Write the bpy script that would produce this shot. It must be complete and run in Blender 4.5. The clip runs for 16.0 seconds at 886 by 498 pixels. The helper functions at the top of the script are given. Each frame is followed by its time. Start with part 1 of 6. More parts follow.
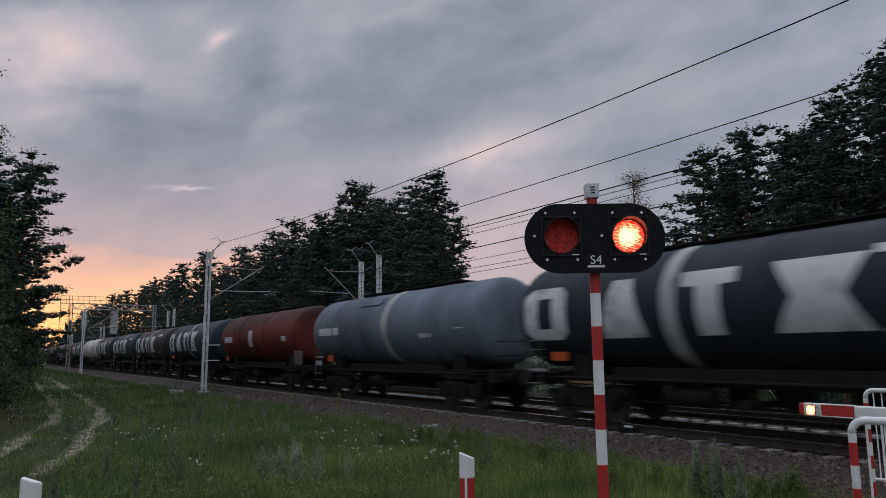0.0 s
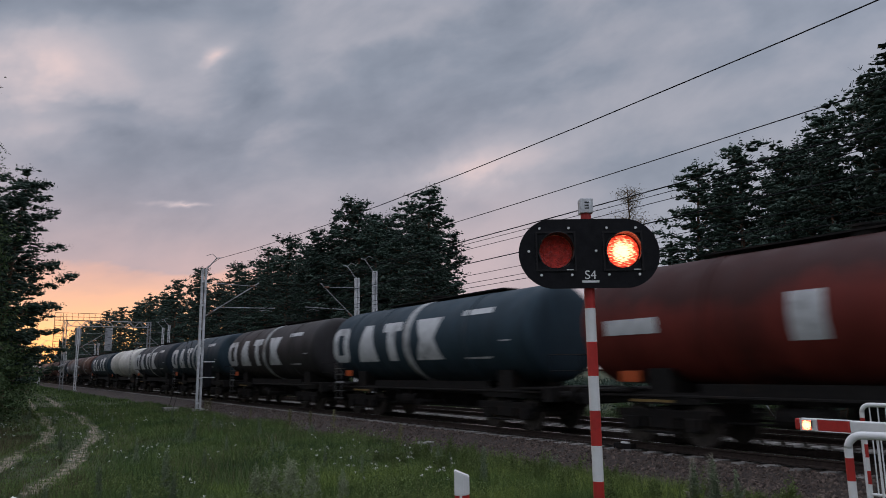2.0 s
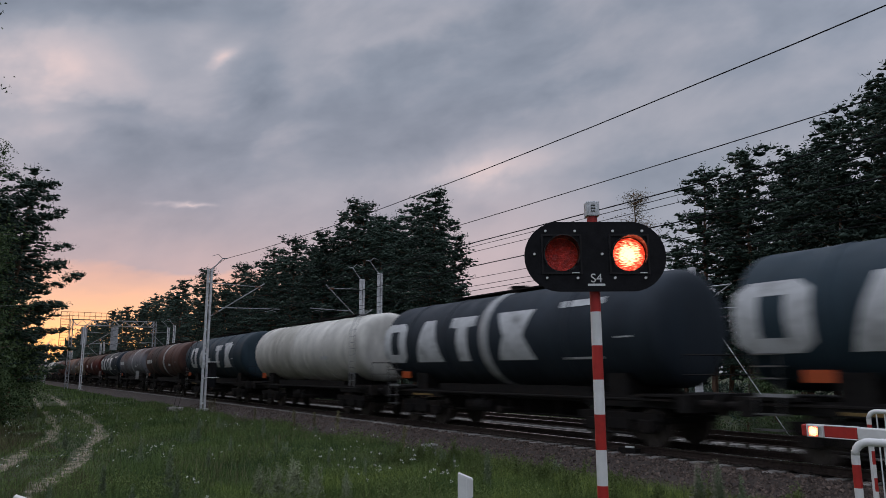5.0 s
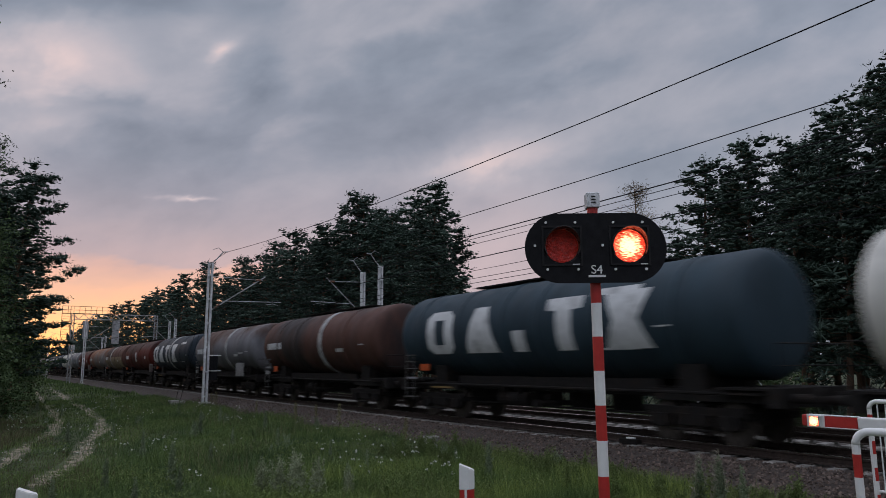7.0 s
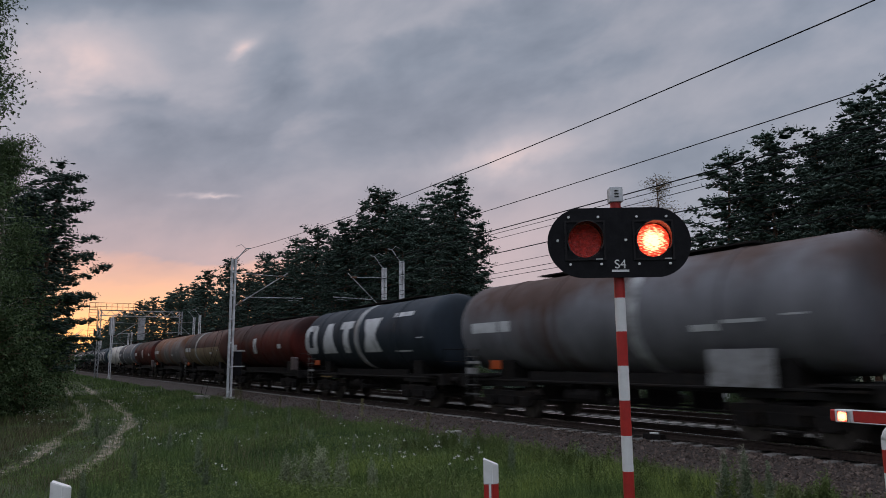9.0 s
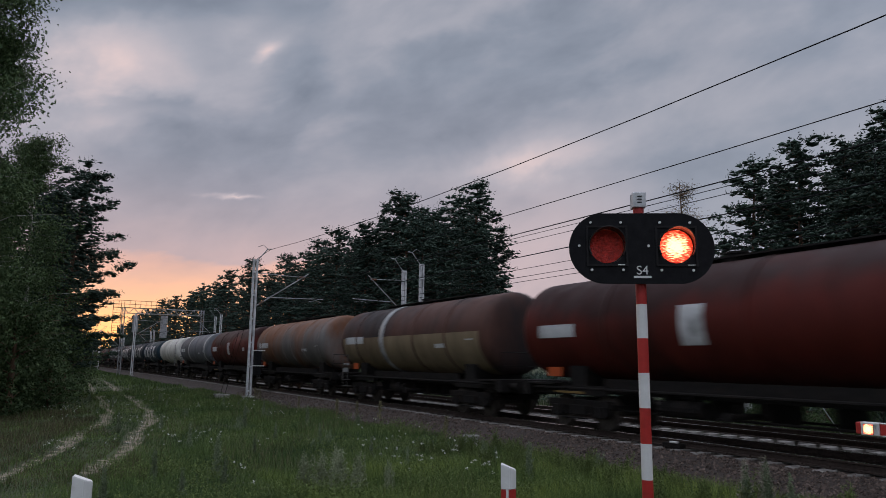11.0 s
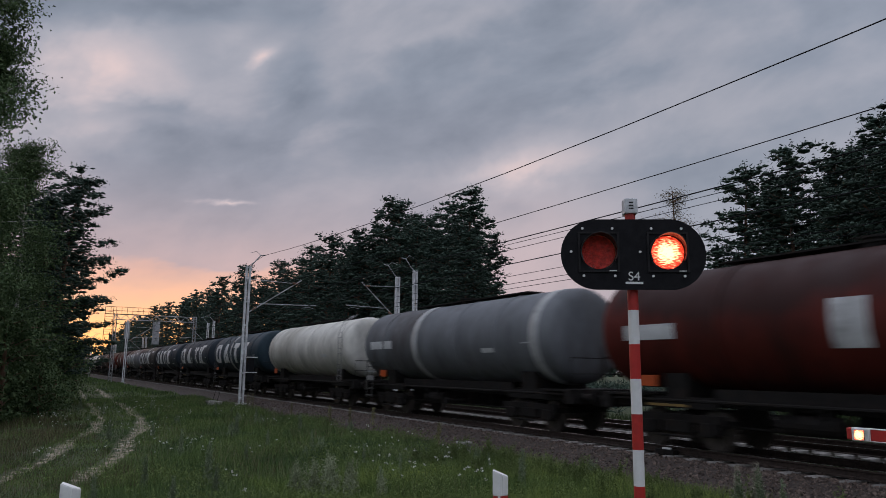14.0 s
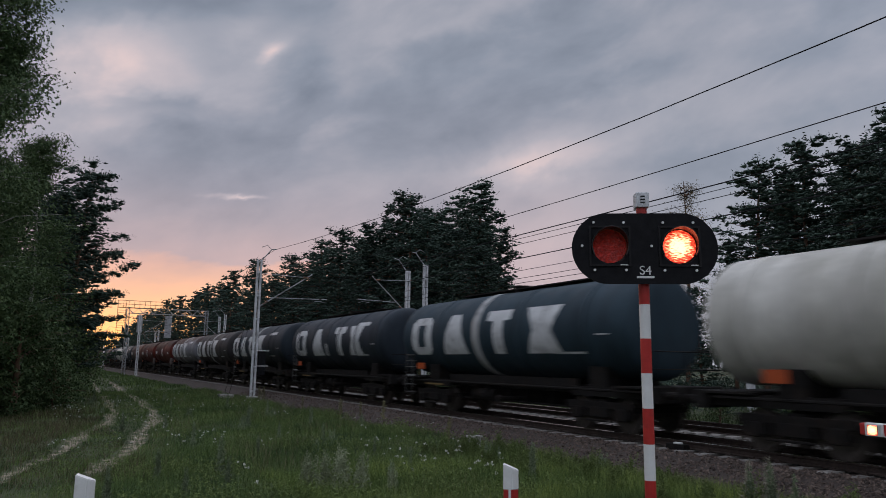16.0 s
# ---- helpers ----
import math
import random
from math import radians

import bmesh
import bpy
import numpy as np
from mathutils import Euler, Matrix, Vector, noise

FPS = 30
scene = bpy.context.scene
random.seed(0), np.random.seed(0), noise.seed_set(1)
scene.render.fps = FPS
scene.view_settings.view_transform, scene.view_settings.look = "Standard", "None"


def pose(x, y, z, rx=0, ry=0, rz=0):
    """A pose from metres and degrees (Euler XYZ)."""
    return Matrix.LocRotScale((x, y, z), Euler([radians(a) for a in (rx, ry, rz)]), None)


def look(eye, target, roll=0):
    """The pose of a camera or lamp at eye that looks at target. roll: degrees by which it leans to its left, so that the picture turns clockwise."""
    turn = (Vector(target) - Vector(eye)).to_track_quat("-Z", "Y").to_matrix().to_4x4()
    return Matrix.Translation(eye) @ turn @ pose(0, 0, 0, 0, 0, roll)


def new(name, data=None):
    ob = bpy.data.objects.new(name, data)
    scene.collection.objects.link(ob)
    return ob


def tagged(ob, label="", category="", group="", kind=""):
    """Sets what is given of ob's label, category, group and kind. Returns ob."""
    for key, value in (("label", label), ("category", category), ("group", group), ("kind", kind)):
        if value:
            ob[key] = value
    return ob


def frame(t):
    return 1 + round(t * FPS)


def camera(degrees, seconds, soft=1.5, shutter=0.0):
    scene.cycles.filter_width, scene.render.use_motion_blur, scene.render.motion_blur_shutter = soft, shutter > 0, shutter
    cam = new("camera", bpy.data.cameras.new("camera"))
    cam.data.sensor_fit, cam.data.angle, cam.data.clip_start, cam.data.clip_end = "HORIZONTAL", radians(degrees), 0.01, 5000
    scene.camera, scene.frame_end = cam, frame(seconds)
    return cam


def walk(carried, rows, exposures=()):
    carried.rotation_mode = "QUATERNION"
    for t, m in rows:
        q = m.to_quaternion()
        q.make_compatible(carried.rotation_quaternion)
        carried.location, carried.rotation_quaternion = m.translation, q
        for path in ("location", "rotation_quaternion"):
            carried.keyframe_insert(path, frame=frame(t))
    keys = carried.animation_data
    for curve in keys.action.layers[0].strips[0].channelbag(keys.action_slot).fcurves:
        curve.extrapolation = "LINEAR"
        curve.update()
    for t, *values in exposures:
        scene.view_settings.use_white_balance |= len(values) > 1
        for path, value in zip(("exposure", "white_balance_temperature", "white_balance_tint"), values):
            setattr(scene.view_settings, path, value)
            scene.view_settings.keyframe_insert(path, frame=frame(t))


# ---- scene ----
# The track runs along +Y; the near rail lies at x = 13.74, the rail heads at z = 0.
from mathutils import Color

cam = camera(64.6, 16.0, 0.8, 0.55)
CAMERA_ROWS = [
    (0, -33.012, 8.481, 0.477, -0.023, -0.008, 1.782),
    (0.5, -33.001, 8.900, 0.419, 0.000, 0.004, 1.782),
    (1, -32.930, 9.155, -0.026, 0.002, 0.004, 1.787),
    (1.5, -33.744, 9.104, -0.119, 0.003, 0.010, 1.781),
    (2, -33.308, 9.752, 0.687, -0.005, -0.009, 1.783),
    (2.5, -32.222, 9.206, 0.445, -0.003, -0.005, 1.778),
    (3, -32.356, 9.246, 0.540, -0.003, -0.004, 1.775),
    (3.5, -32.750, 9.580, 0.710, -0.000, 0.000, 1.780),
    (4, -32.742, 9.883, 0.409, -0.001, 0.000, 1.781),
    (6.5, -33.124, 9.802, -0.049, 0.008, 0.009, 1.780),
    (7, -32.870, 9.345, 0.400, 0.005, 0.005, 1.776),
    (7.5, -31.975, 9.739, 0.493, -0.011, -0.001, 1.777),
    (8, -31.625, 9.399, 0.230, -0.013, 0.000, 1.778),
    (8.5, -31.409, 9.106, 0.311, -0.010, -0.001, 1.775),
    (9, -31.143, 8.969, 0.489, -0.020, -0.001, 1.777),
    (9.5, -30.545, 9.099, 0.323, -0.022, -0.004, 1.777),
    (12, -29.505, 9.278, -0.816, -0.010, 0.015, 1.771),
    (12.5, -30.051, 9.711, -0.870, -0.003, 0.013, 1.775),
    (13, -30.361, 9.485, -0.524, -0.015, -0.003, 1.778),
    (13.5, -30.155, 9.578, -0.543, -0.012, 0.002, 1.770),
    (14, -30.167, 9.784, -0.616, -0.003, 0.006, 1.770),
    (14.5, -30.265, 9.684, -0.841, -0.015, 0.009, 1.774),
    (15, -29.819, 9.415, -1.026, -0.012, 0.003, 1.760),
    (15.5, -29.972, 9.146, -1.028, -0.006, 0.014, 1.769),
    (16, -29.342, 9.301, -0.769, -0.008, 0.005, 1.768),
]
walk(cam, [(t, pose(x, y, z, 90 + pitch, roll, yaw)) for t, yaw, pitch, roll, x, y, z in CAMERA_ROWS],
     [(0.0, 0.0), (16.0, 0.0)])


# ---- sky and light ----
def build_world():
    world = bpy.data.worlds.new("dusk_sky")
    scene.world = world
    world.use_nodes = True
    nt = world.node_tree
    nt.nodes.clear()
    N, Lk = nt.nodes.new, nt.links.new

    def math_node(op, a, b=None, clamp=False):
        n = N("ShaderNodeMath")
        n.operation, n.use_clamp = op, clamp
        for i, v in enumerate((a, b)):
            if v is None:
                continue
            if isinstance(v, (int, float)):
                n.inputs[i].default_value = v
            else:
                Lk(v, n.inputs[i])
        return n.outputs[0]

    def ramp(fac, stops):
        n = N("ShaderNodeValToRGB")
        Lk(fac, n.inputs[0])
        el = n.color_ramp.elements
        while len(el) < len(stops):
            el.new(0.5)
        for e, (p, c) in zip(el, stops):
            e.position, e.color = p, (*c, 1)
        return n.outputs[0]

    def mix(fac, a, b, kind="MIX"):
        n = N("ShaderNodeMix")
        n.data_type, n.blend_type = "RGBA", kind
        for sock, v in ((n.inputs[0], fac), (n.inputs[6], a), (n.inputs[7], b)):
            if isinstance(v, (int, float)):
                sock.default_value = v
            elif isinstance(v, tuple):
                sock.default_value = (*v, 1)
            else:
                Lk(v, sock)
        return n.outputs[2]

    co = N("ShaderNodeTexCoord").outputs["Generated"]
    sep = N("ShaderNodeSeparateXYZ")
    Lk(co, sep.inputs[0])
    x, y, z = sep.outputs

    def along(axis):
        n = N("ShaderNodeVectorMath")
        n.operation = "DOT_PRODUCT"
        Lk(co, n.inputs[0])
        n.inputs[1].default_value = axis
        return n.outputs["Value"]

    # directions in the quarter of the sky over the line: across, up and away
    a, b, c = along((0.8526, -0.5225, 0.0)), along((-0.0844, -0.1378, 0.9869)), along((0.5156, 0.8414, 0.1616))
    basis = N("ShaderNodeCombineXYZ")
    for i, v in enumerate((a, b, c)):
        Lk(v, basis.inputs[i])

    def cloud(scale, detail, rough, dist, tilt, stretch, shift):
        m = N("ShaderNodeMapping")
        m.vector_type = "TEXTURE"
        m.inputs["Location"].default_value = (shift, shift * 0.7, shift * 0.3)
        m.inputs["Rotation"].default_value = (0, 0, radians(tilt))
        m.inputs["Scale"].default_value = (stretch, 1.0, 1.3)
        Lk(basis.outputs[0], m.inputs[0])
        n = N("ShaderNodeTexNoise")
        Lk(m.outputs[0], n.inputs["Vector"])
        n.inputs["Scale"].default_value, n.inputs["Detail"].default_value = scale, detail
        n.inputs["Roughness"].default_value, n.inputs["Distortion"].default_value = rough, dist
        return n.outputs[0]

    big, mid_, small = cloud(2.6, 3, 0.5, 0.3, 24, 2.0, 3.1), cloud(7.0, 5, 0.55, 0.25, 20, 1.7, 5.7), cloud(17.0, 4, 0.5, 0.15, 12, 1.9, 1.3)
    veil = cloud(24.0, 4, 0.5, 0.1, 2, 5.0, 9.3)
    front = math_node("MAXIMUM", c, 0.2)
    flat = N("ShaderNodeCombineXYZ")
    Lk(math_node("ADD", math_node("DIVIDE", a, front), math_node("MULTIPLY", math_node("SUBTRACT", mid_, 0.5), 0.16)), flat.inputs[0])
    Lk(math_node("ADD", math_node("DIVIDE", b, front), math_node("MULTIPLY", math_node("SUBTRACT", small, 0.5), 0.09)), flat.inputs[1])
    # cloud masses and breaks: across, up, half lengths, tilt, lightness
    masses = [(-0.53, 0.265, 0.13, 0.085, 0, 0.62), (-0.284, 0.280, 0.024, 0.016, 40, 0.48), (-0.32, 0.335, 0.07, 0.035, 60, 0.16),
              (-0.45, 0.352, 0.22, 0.022, 0, -0.32), (-0.12, 0.215, 0.34, 0.070, 21, -0.30), (-0.185, 0.172, 0.060, 0.013, 24, 0.22),
              (-0.02, 0.330, 0.12, 0.018, 18, 0.14), (0.19, 0.262, 0.15, 0.032, 30, 0.20), (0.085, 0.125, 0.11, 0.030, 14, 0.42),
              (-0.342, 0.072, 0.026, 0.0045, 3, 0.66), (-0.37, 0.150, 0.17, 0.045, 18, -0.20), (-0.46, 0.205, 0.10, 0.014, 0, -0.25), (0.40, 0.225, 0.30, 0.05, 18, 0.12), (0.06, 0.185, 0.14, 0.026, 20, -0.16)]
    light = math_node("ADD", 0.40, math_node("ADD", math_node("MULTIPLY", math_node("SUBTRACT", mid_, 0.5), 0.95), math_node("ADD", math_node("MULTIPLY", math_node("SUBTRACT", small, 0.5), 0.50), math_node("MULTIPLY", math_node("SUBTRACT", big, 0.5), 0.60))))
    ahead = math_node("MULTIPLY", math_node("SUBTRACT", c, 0.25, True), 4.0, True)
    placed = 0.0
    for u, v, su, sv, tilt, amount in masses:
        m = N("ShaderNodeMapping")
        m.vector_type = "TEXTURE"
        m.inputs["Location"].default_value = (u, v, 0)
        m.inputs["Rotation"].default_value = (0, 0, radians(tilt))
        m.inputs["Scale"].default_value = (su, sv, 1)
        Lk(flat.outputs[0], m.inputs[0])
        d = N("ShaderNodeVectorMath")
        d.operation = "DOT_PRODUCT"
        Lk(m.outputs[0], d.inputs[0])
        Lk(m.outputs[0], d.inputs[1])
        placed = math_node("ADD", math_node("MULTIPLY", math_node("POWER", 0.3679, d.outputs["Value"]), amount), placed)
    light = math_node("ADD", light, math_node("MULTIPLY", placed, ahead))
    up = math_node("MAXIMUM", z, 0.0)
    toward = math_node("MULTIPLY", math_node("ADD", y, 1.0), 0.5)
    grey = ramp(light, [(0.0, (0.175, 0.205, 0.265)), (0.30, (0.265, 0.295, 0.365)), (0.62, (0.405, 0.405, 0.465)), (0.84, (0.57, 0.505, 0.54)), (1.0, (0.78, 0.61, 0.60))])
    # the open sky below the cloud deck: rose, and orange towards the sunset
    rose = ramp(toward, [(0.66, (0.30, 0.335, 0.405)), (0.82, (0.37, 0.385, 0.45)), (0.88, (0.67, 0.51, 0.525)), (0.94, (0.55, 0.43, 0.46)), (1.0, (0.54, 0.42, 0.455))])
    ragged = math_node("ADD", up, math_node("ADD", math_node("MULTIPLY", math_node("SUBTRACT", veil, 0.5), 0.075), math_node("MULTIPLY", math_node("SUBTRACT", small, 0.5), 0.06)))
    fire = ramp(up, [(0.0, (2.2, 0.96, 0.24)), (0.045, (1.6, 0.78, 0.30)), (0.085, (1.14, 0.60, 0.35)), (0.13, (0.98, 0.53, 0.39))])
    glow = math_node("MULTIPLY", ramp(ragged, [(0.0, (1, 1, 1)), (0.085, (0.94, 0.94, 0.94)), (0.128, (0.72, 0.72, 0.72)), (0.140, (0.20, 0.20, 0.20)), (0.23, (0, 0, 0))]), math_node("MULTIPLY", math_node("SUBTRACT", toward, 0.935, True), 24.0, True))
    sunset = mix(glow, rose, fire)
    low = ramp(z, [(0.0, (1, 1, 1)), (0.14, (0.92, 0.92, 0.92)), (0.19, (0.55, 0.55, 0.55)), (0.27, (0.15, 0.15, 0.15)), (0.40, (0.0, 0.0, 0.0))])
    lowv = N("ShaderNodeRGBToBW")
    Lk(low, lowv.inputs[0])
    thin = ramp(light, [(0.05, (0.55, 0.55, 0.55)), (0.5, (1, 1, 1)), (0.75, (0.75, 0.75, 0.75)), (1.0, (0.3, 0.3, 0.3))])
    fac = math_node("MAXIMUM", math_node("MULTIPLY", lowv.outputs[0], thin), glow)
    col = mix(fac, grey, sunset)
    # the deck is thinner overhead; away from the sunset the sky darkens towards the horizon
    high = math_node("MULTIPLY", math_node("SUBTRACT", z, 0.48, True), 4.6)
    away = math_node("MULTIPLY", math_node("SUBTRACT", 0.80, toward, True), 2.2, True)
    dusk = math_node("MULTIPLY", away, math_node("SUBTRACT", 1.0, math_node("MULTIPLY", up, 2.6), True))
    lift = math_node("MULTIPLY", math_node("ADD", 1.0, math_node("ADD", math_node("MULTIPLY", away, 0.45), high)), math_node("SUBTRACT", 1.0, math_node("MULTIPLY", dusk, 0.7)))
    bg = N("ShaderNodeBackground")
    Lk(col, bg.inputs[0])
    Lk(lift, bg.inputs[1])
    sky = N("ShaderNodeTexSky")
    sky.sky_type, sky.sun_disc = "NISHITA", False
    sky.sun_elevation, sky.sun_rotation = radians(-2.5), radians(2)
    bg2 = N("ShaderNodeBackground")
    Lk(sky.outputs[0], bg2.inputs[0])
    bg2.inputs[1].default_value = 0.05
    add = N("ShaderNodeAddShader")
    Lk(bg.outputs[0], add.inputs[0])
    Lk(bg2.outputs[0], add.inputs[1])
    out = N("ShaderNodeOutputWorld")
    Lk(add.outputs[0], out.inputs[0])


build_world()
sun = new("sun", bpy.data.lights.new("sun", "SUN"))
sun.data.energy, sun.data.angle, sun.data.color = 0.2, radians(14), (1.0, 0.62, 0.40)
sun.matrix_world = look((3, 60, 3.5), (0, 0, 0))


# ---- materials ----
MATS = {}


def mat(name, color, rough=0.7, metal=0.0, vary=0.25, scale=6.0, bump=0.2, bump_scale=None, second=None, second_at=0.55,
        streak=0.0, top_stain=0.0, per_object=0.0, emit=None, emit_strength=0.0, spec=0.5):
    """A procedural surface: a base colour broken up at two scales, an optional second colour in patches, and fine relief."""
    if name in MATS:
        return MATS[name]
    m = bpy.data.materials.new(name)
    m.use_nodes = True
    nt = m.node_tree
    b = nt.nodes["Principled BSDF"]
    N, Lk = nt.nodes.new, nt.links.new
    co = N("ShaderNodeTexCoord").outputs["Object"]
    mp = N("ShaderNodeMapping")
    if streak:
        mp.inputs["Scale"].default_value = (1, 1, streak)
    Lk(co, mp.inputs[0])
    info = N("ShaderNodeObjectInfo")

    def noise_node(sc, detail=6, rough_=0.6):
        n = N("ShaderNodeTexNoise")
        n.inputs["Scale"].default_value, n.inputs["Detail"].default_value, n.inputs["Roughness"].default_value = sc, detail, rough_
        sh = N("ShaderNodeVectorMath")
        sh.operation = "ADD"
        Lk(mp.outputs[0], sh.inputs[0])
        Lk(info.outputs["Random"], sh.inputs[1])
        Lk(sh.outputs[0], n.inputs["Vector"])
        return n.outputs[0]

    def ramp(fac, stops):
        n = N("ShaderNodeValToRGB")
        Lk(fac, n.inputs[0])
        el = n.color_ramp.elements
        while len(el) < len(stops):
            el.new(0.5)
        for e, (p, c) in zip(el, stops):
            e.position, e.color = p, (*c, 1)
        return n.outputs[0]

    def mix(fac, a, b_, kind="MIX"):
        n = N("ShaderNodeMix")
        n.data_type, n.blend_type = "RGBA", kind
        for sock, v in ((n.inputs[0], fac), (n.inputs[6], a), (n.inputs[7], b_)):
            if isinstance(v, (int, float)):
                sock.default_value = v
            else:
                Lk(v, sock)
        return n.outputs[2]

    c = Color(color)
    dark = tuple(max(0, v * (1 - vary)) for v in c)
    light = tuple(min(1, v * (1 + vary)) for v in c)
    col = ramp(noise_node(scale), [(0.3, dark), (0.5, tuple(c)), (0.7, light)])
    if second:
        spots = noise_node(scale * 0.35, 8, 0.65)
        if top_stain:
            # product spilled over the top of a tank and run down its shoulders
            sp = N("ShaderNodeSeparateXYZ")
            Lk(co, sp.inputs[0])
            run = N("ShaderNodeMapRange")
            Lk(sp.outputs[2], run.inputs[0])
            run.inputs[1].default_value, run.inputs[2].default_value, run.inputs[3].default_value, run.inputs[4].default_value = 2.9, 3.8, -0.06, top_stain
            ad = N("ShaderNodeMath")
            Lk(spots, ad.inputs[0])
            Lk(run.outputs[0], ad.inputs[1])
            spots = ad.outputs[0]
        patch = ramp(spots, [(second_at - 0.06, (0, 0, 0)), (second_at + 0.1, (1, 1, 1))])
        col = mix(patch, col, ramp(noise_node(scale * 2.1), [(0.3, tuple(v * 0.75 for v in second)), (0.7, second)]))
    fine = ramp(noise_node(scale * 7, 3), [(0.3, (1 - vary * 0.6,) * 3), (0.7, (1, 1, 1))])
    col = mix(1.0, col, fine, "MULTIPLY")
    if per_object:
        per = ramp(info.outputs["Random"], [(0.0, (1 - per_object,) * 3), (1.0, (1, 1, 1))])
        col = mix(1.0, col, per, "MULTIPLY")
    Lk(col, b.inputs["Base Color"])
    b.inputs["Metallic"].default_value = metal
    b.inputs["Specular IOR Level"].default_value = spec
    rr = ramp(noise_node(scale * 1.7), [(0.3, (max(0.02, rough - 0.12),) * 3), (0.7, (min(1, rough + 0.12),) * 3)])
    Lk(rr, b.inputs["Roughness"])
    if bump:
        bn = N("ShaderNodeBump")
        bn.inputs["Strength"].default_value, bn.inputs["Distance"].default_value = bump, 0.02
        Lk(noise_node(bump_scale or scale * 5), bn.inputs["Height"])
        Lk(bn.outputs[0], b.inputs["Normal"])
    if emit:
        b.inputs["Emission Color"].default_value, b.inputs["Emission Strength"].default_value = (*emit, 1), emit_strength
    MATS[name] = m
    return m


# ---- mesh helpers ----
def link_mesh(name, me, material, parent=None, m=None, label=""):
    ob = new(name, me)
    if material and not me.materials:
        me.materials.append(material)
    if parent:
        ob.parent = parent
    if m is not None:
        ob.matrix_basis = m
    if label:
        tagged(ob, label)
    return ob


def to_mesh(name, bm, material=None, smooth=False):
    me = bpy.data.meshes.new(name)
    bm.normal_update()
    bm.to_mesh(me)
    bm.free()
    if smooth:
        me.polygons.foreach_set("use_smooth", [True] * len(me.polygons))
    if material:
        me.materials.append(material)
    return me


def part(name, bm, material, parent=None, label="", m=None, smooth=False):
    return link_mesh(name, to_mesh(name, bm, material, smooth), None, parent, m, label)


def raw_mesh(name, verts, faces, material=None, smooth=False):
    me = bpy.data.meshes.new(name)
    me.from_pydata(verts, [], faces)
    if material:
        me.materials.append(material)
    if smooth:
        me.polygons.foreach_set("use_smooth", [True] * len(me.polygons))
    me.update()
    return me


def box(bm, x0, x1, y0, y1, z0, z1, bevel=0.0):
    r = bmesh.ops.create_cube(bm, size=1.0, matrix=Matrix.Translation(((x0 + x1) / 2, (y0 + y1) / 2, (z0 + z1) / 2)) @ Matrix.Diagonal((x1 - x0, y1 - y0, z1 - z0, 1)))
    if bevel:
        es = list({e for v in r["verts"] for e in v.link_edges})
        bmesh.ops.bevel(bm, geom=es, offset=bevel, segments=2, affect="EDGES", profile=0.5)


def rod(bm, a, b, r, seg=8, r2=None):
    a, b = Vector(a), Vector(b)
    d = b - a
    m = Matrix.Translation((a + b) / 2) @ d.to_track_quat("Z", "Y").to_matrix().to_4x4()
    bmesh.ops.create_cone(bm, cap_ends=True, segments=seg, radius1=r, radius2=r if r2 is None else r2, depth=d.length, matrix=m)


def tube(bm, pts, r, seg=6):
    """A round bar through the points, joined at its bends."""
    pts = [Vector(p) for p in pts]
    rings = []
    for i, p in enumerate(pts):
        d = (pts[min(i + 1, len(pts) - 1)] - pts[max(i - 1, 0)]).normalized()
        side = d.cross(Vector((0.31, 0.17, 0.93))).normalized()
        up = side.cross(d)
        rings.append([bm.verts.new(p + (side * math.cos(a) + up * math.sin(a)) * r) for a in (k * math.tau / seg for k in range(seg))])
    for r0, r1 in zip(rings, rings[1:]):
        for k in range(seg):
            bm.faces.new((r0[k], r0[(k + 1) % seg], r1[(k + 1) % seg], r1[k]))
    bm.faces.new(rings[0][::-1])
    bm.faces.new(rings[-1])


def lathe_y(bm, profile, seg=40, cz=0.0):
    """A body of revolution round a level axis along y: profile of (y, radius)."""
    rings = []
    for y, r in profile:
        if r < 1e-4:
            rings.append([bm.verts.new((0, y, cz))])
        else:
            rings.append([bm.verts.new((r * math.cos(a), y, cz + r * math.sin(a))) for a in (k * math.tau / seg for k in range(seg))])
    for r0, r1 in zip(rings, rings[1:]):
        if len(r0) == 1:
            for k in range(seg):
                bm.faces.new((r0[0], r1[k], r1[(k + 1) % seg]))
        elif len(r1) == 1:
            for k in range(seg):
                bm.faces.new((r0[k], r1[0], r0[(k + 1) % seg]))
        else:
            for k in range(seg):
                bm.faces.new((r0[k], r1[k], r1[(k + 1) % seg], r0[(k + 1) % seg]))
    bmesh.ops.recalc_face_normals(bm, faces=bm.faces)


def empty(name, m, label, category, group=""):
    ob = new(name)
    ob.empty_display_size = 0.3
    ob.matrix_basis = m
    return tagged(ob, label, category, group)


M_GALV = mat("galvanised_steel", (0.68, 0.69, 0.70), 0.6, 0.0, 0.2, 3, 0.15, second=(0.44, 0.45, 0.46))
M_BRACKET = mat("dulled_bracket_steel", (0.36, 0.37, 0.38), 0.6, 0.0, 0.25, 3, 0.15, second=(0.22, 0.22, 0.22))
M_CONC = mat("concrete", (0.42, 0.41, 0.38), 0.9, 0, 0.25, 5, 0.4, second=(0.25, 0.24, 0.22))
M_RUST = mat("rusty_steel", (0.050, 0.034, 0.027), 0.8, 0.3, 0.4, 9, 0.4)
M_RAILTOP = mat("polished_rail", (0.55, 0.55, 0.55), 0.22, 1.0, 0.1, 12, 0.05)
M_GEAR = mat("grimy_running_gear", (0.019, 0.017, 0.016), 0.8, 0.1, 0.4, 8, 0.4, second=(0.034, 0.026, 0.021), spec=0.15)
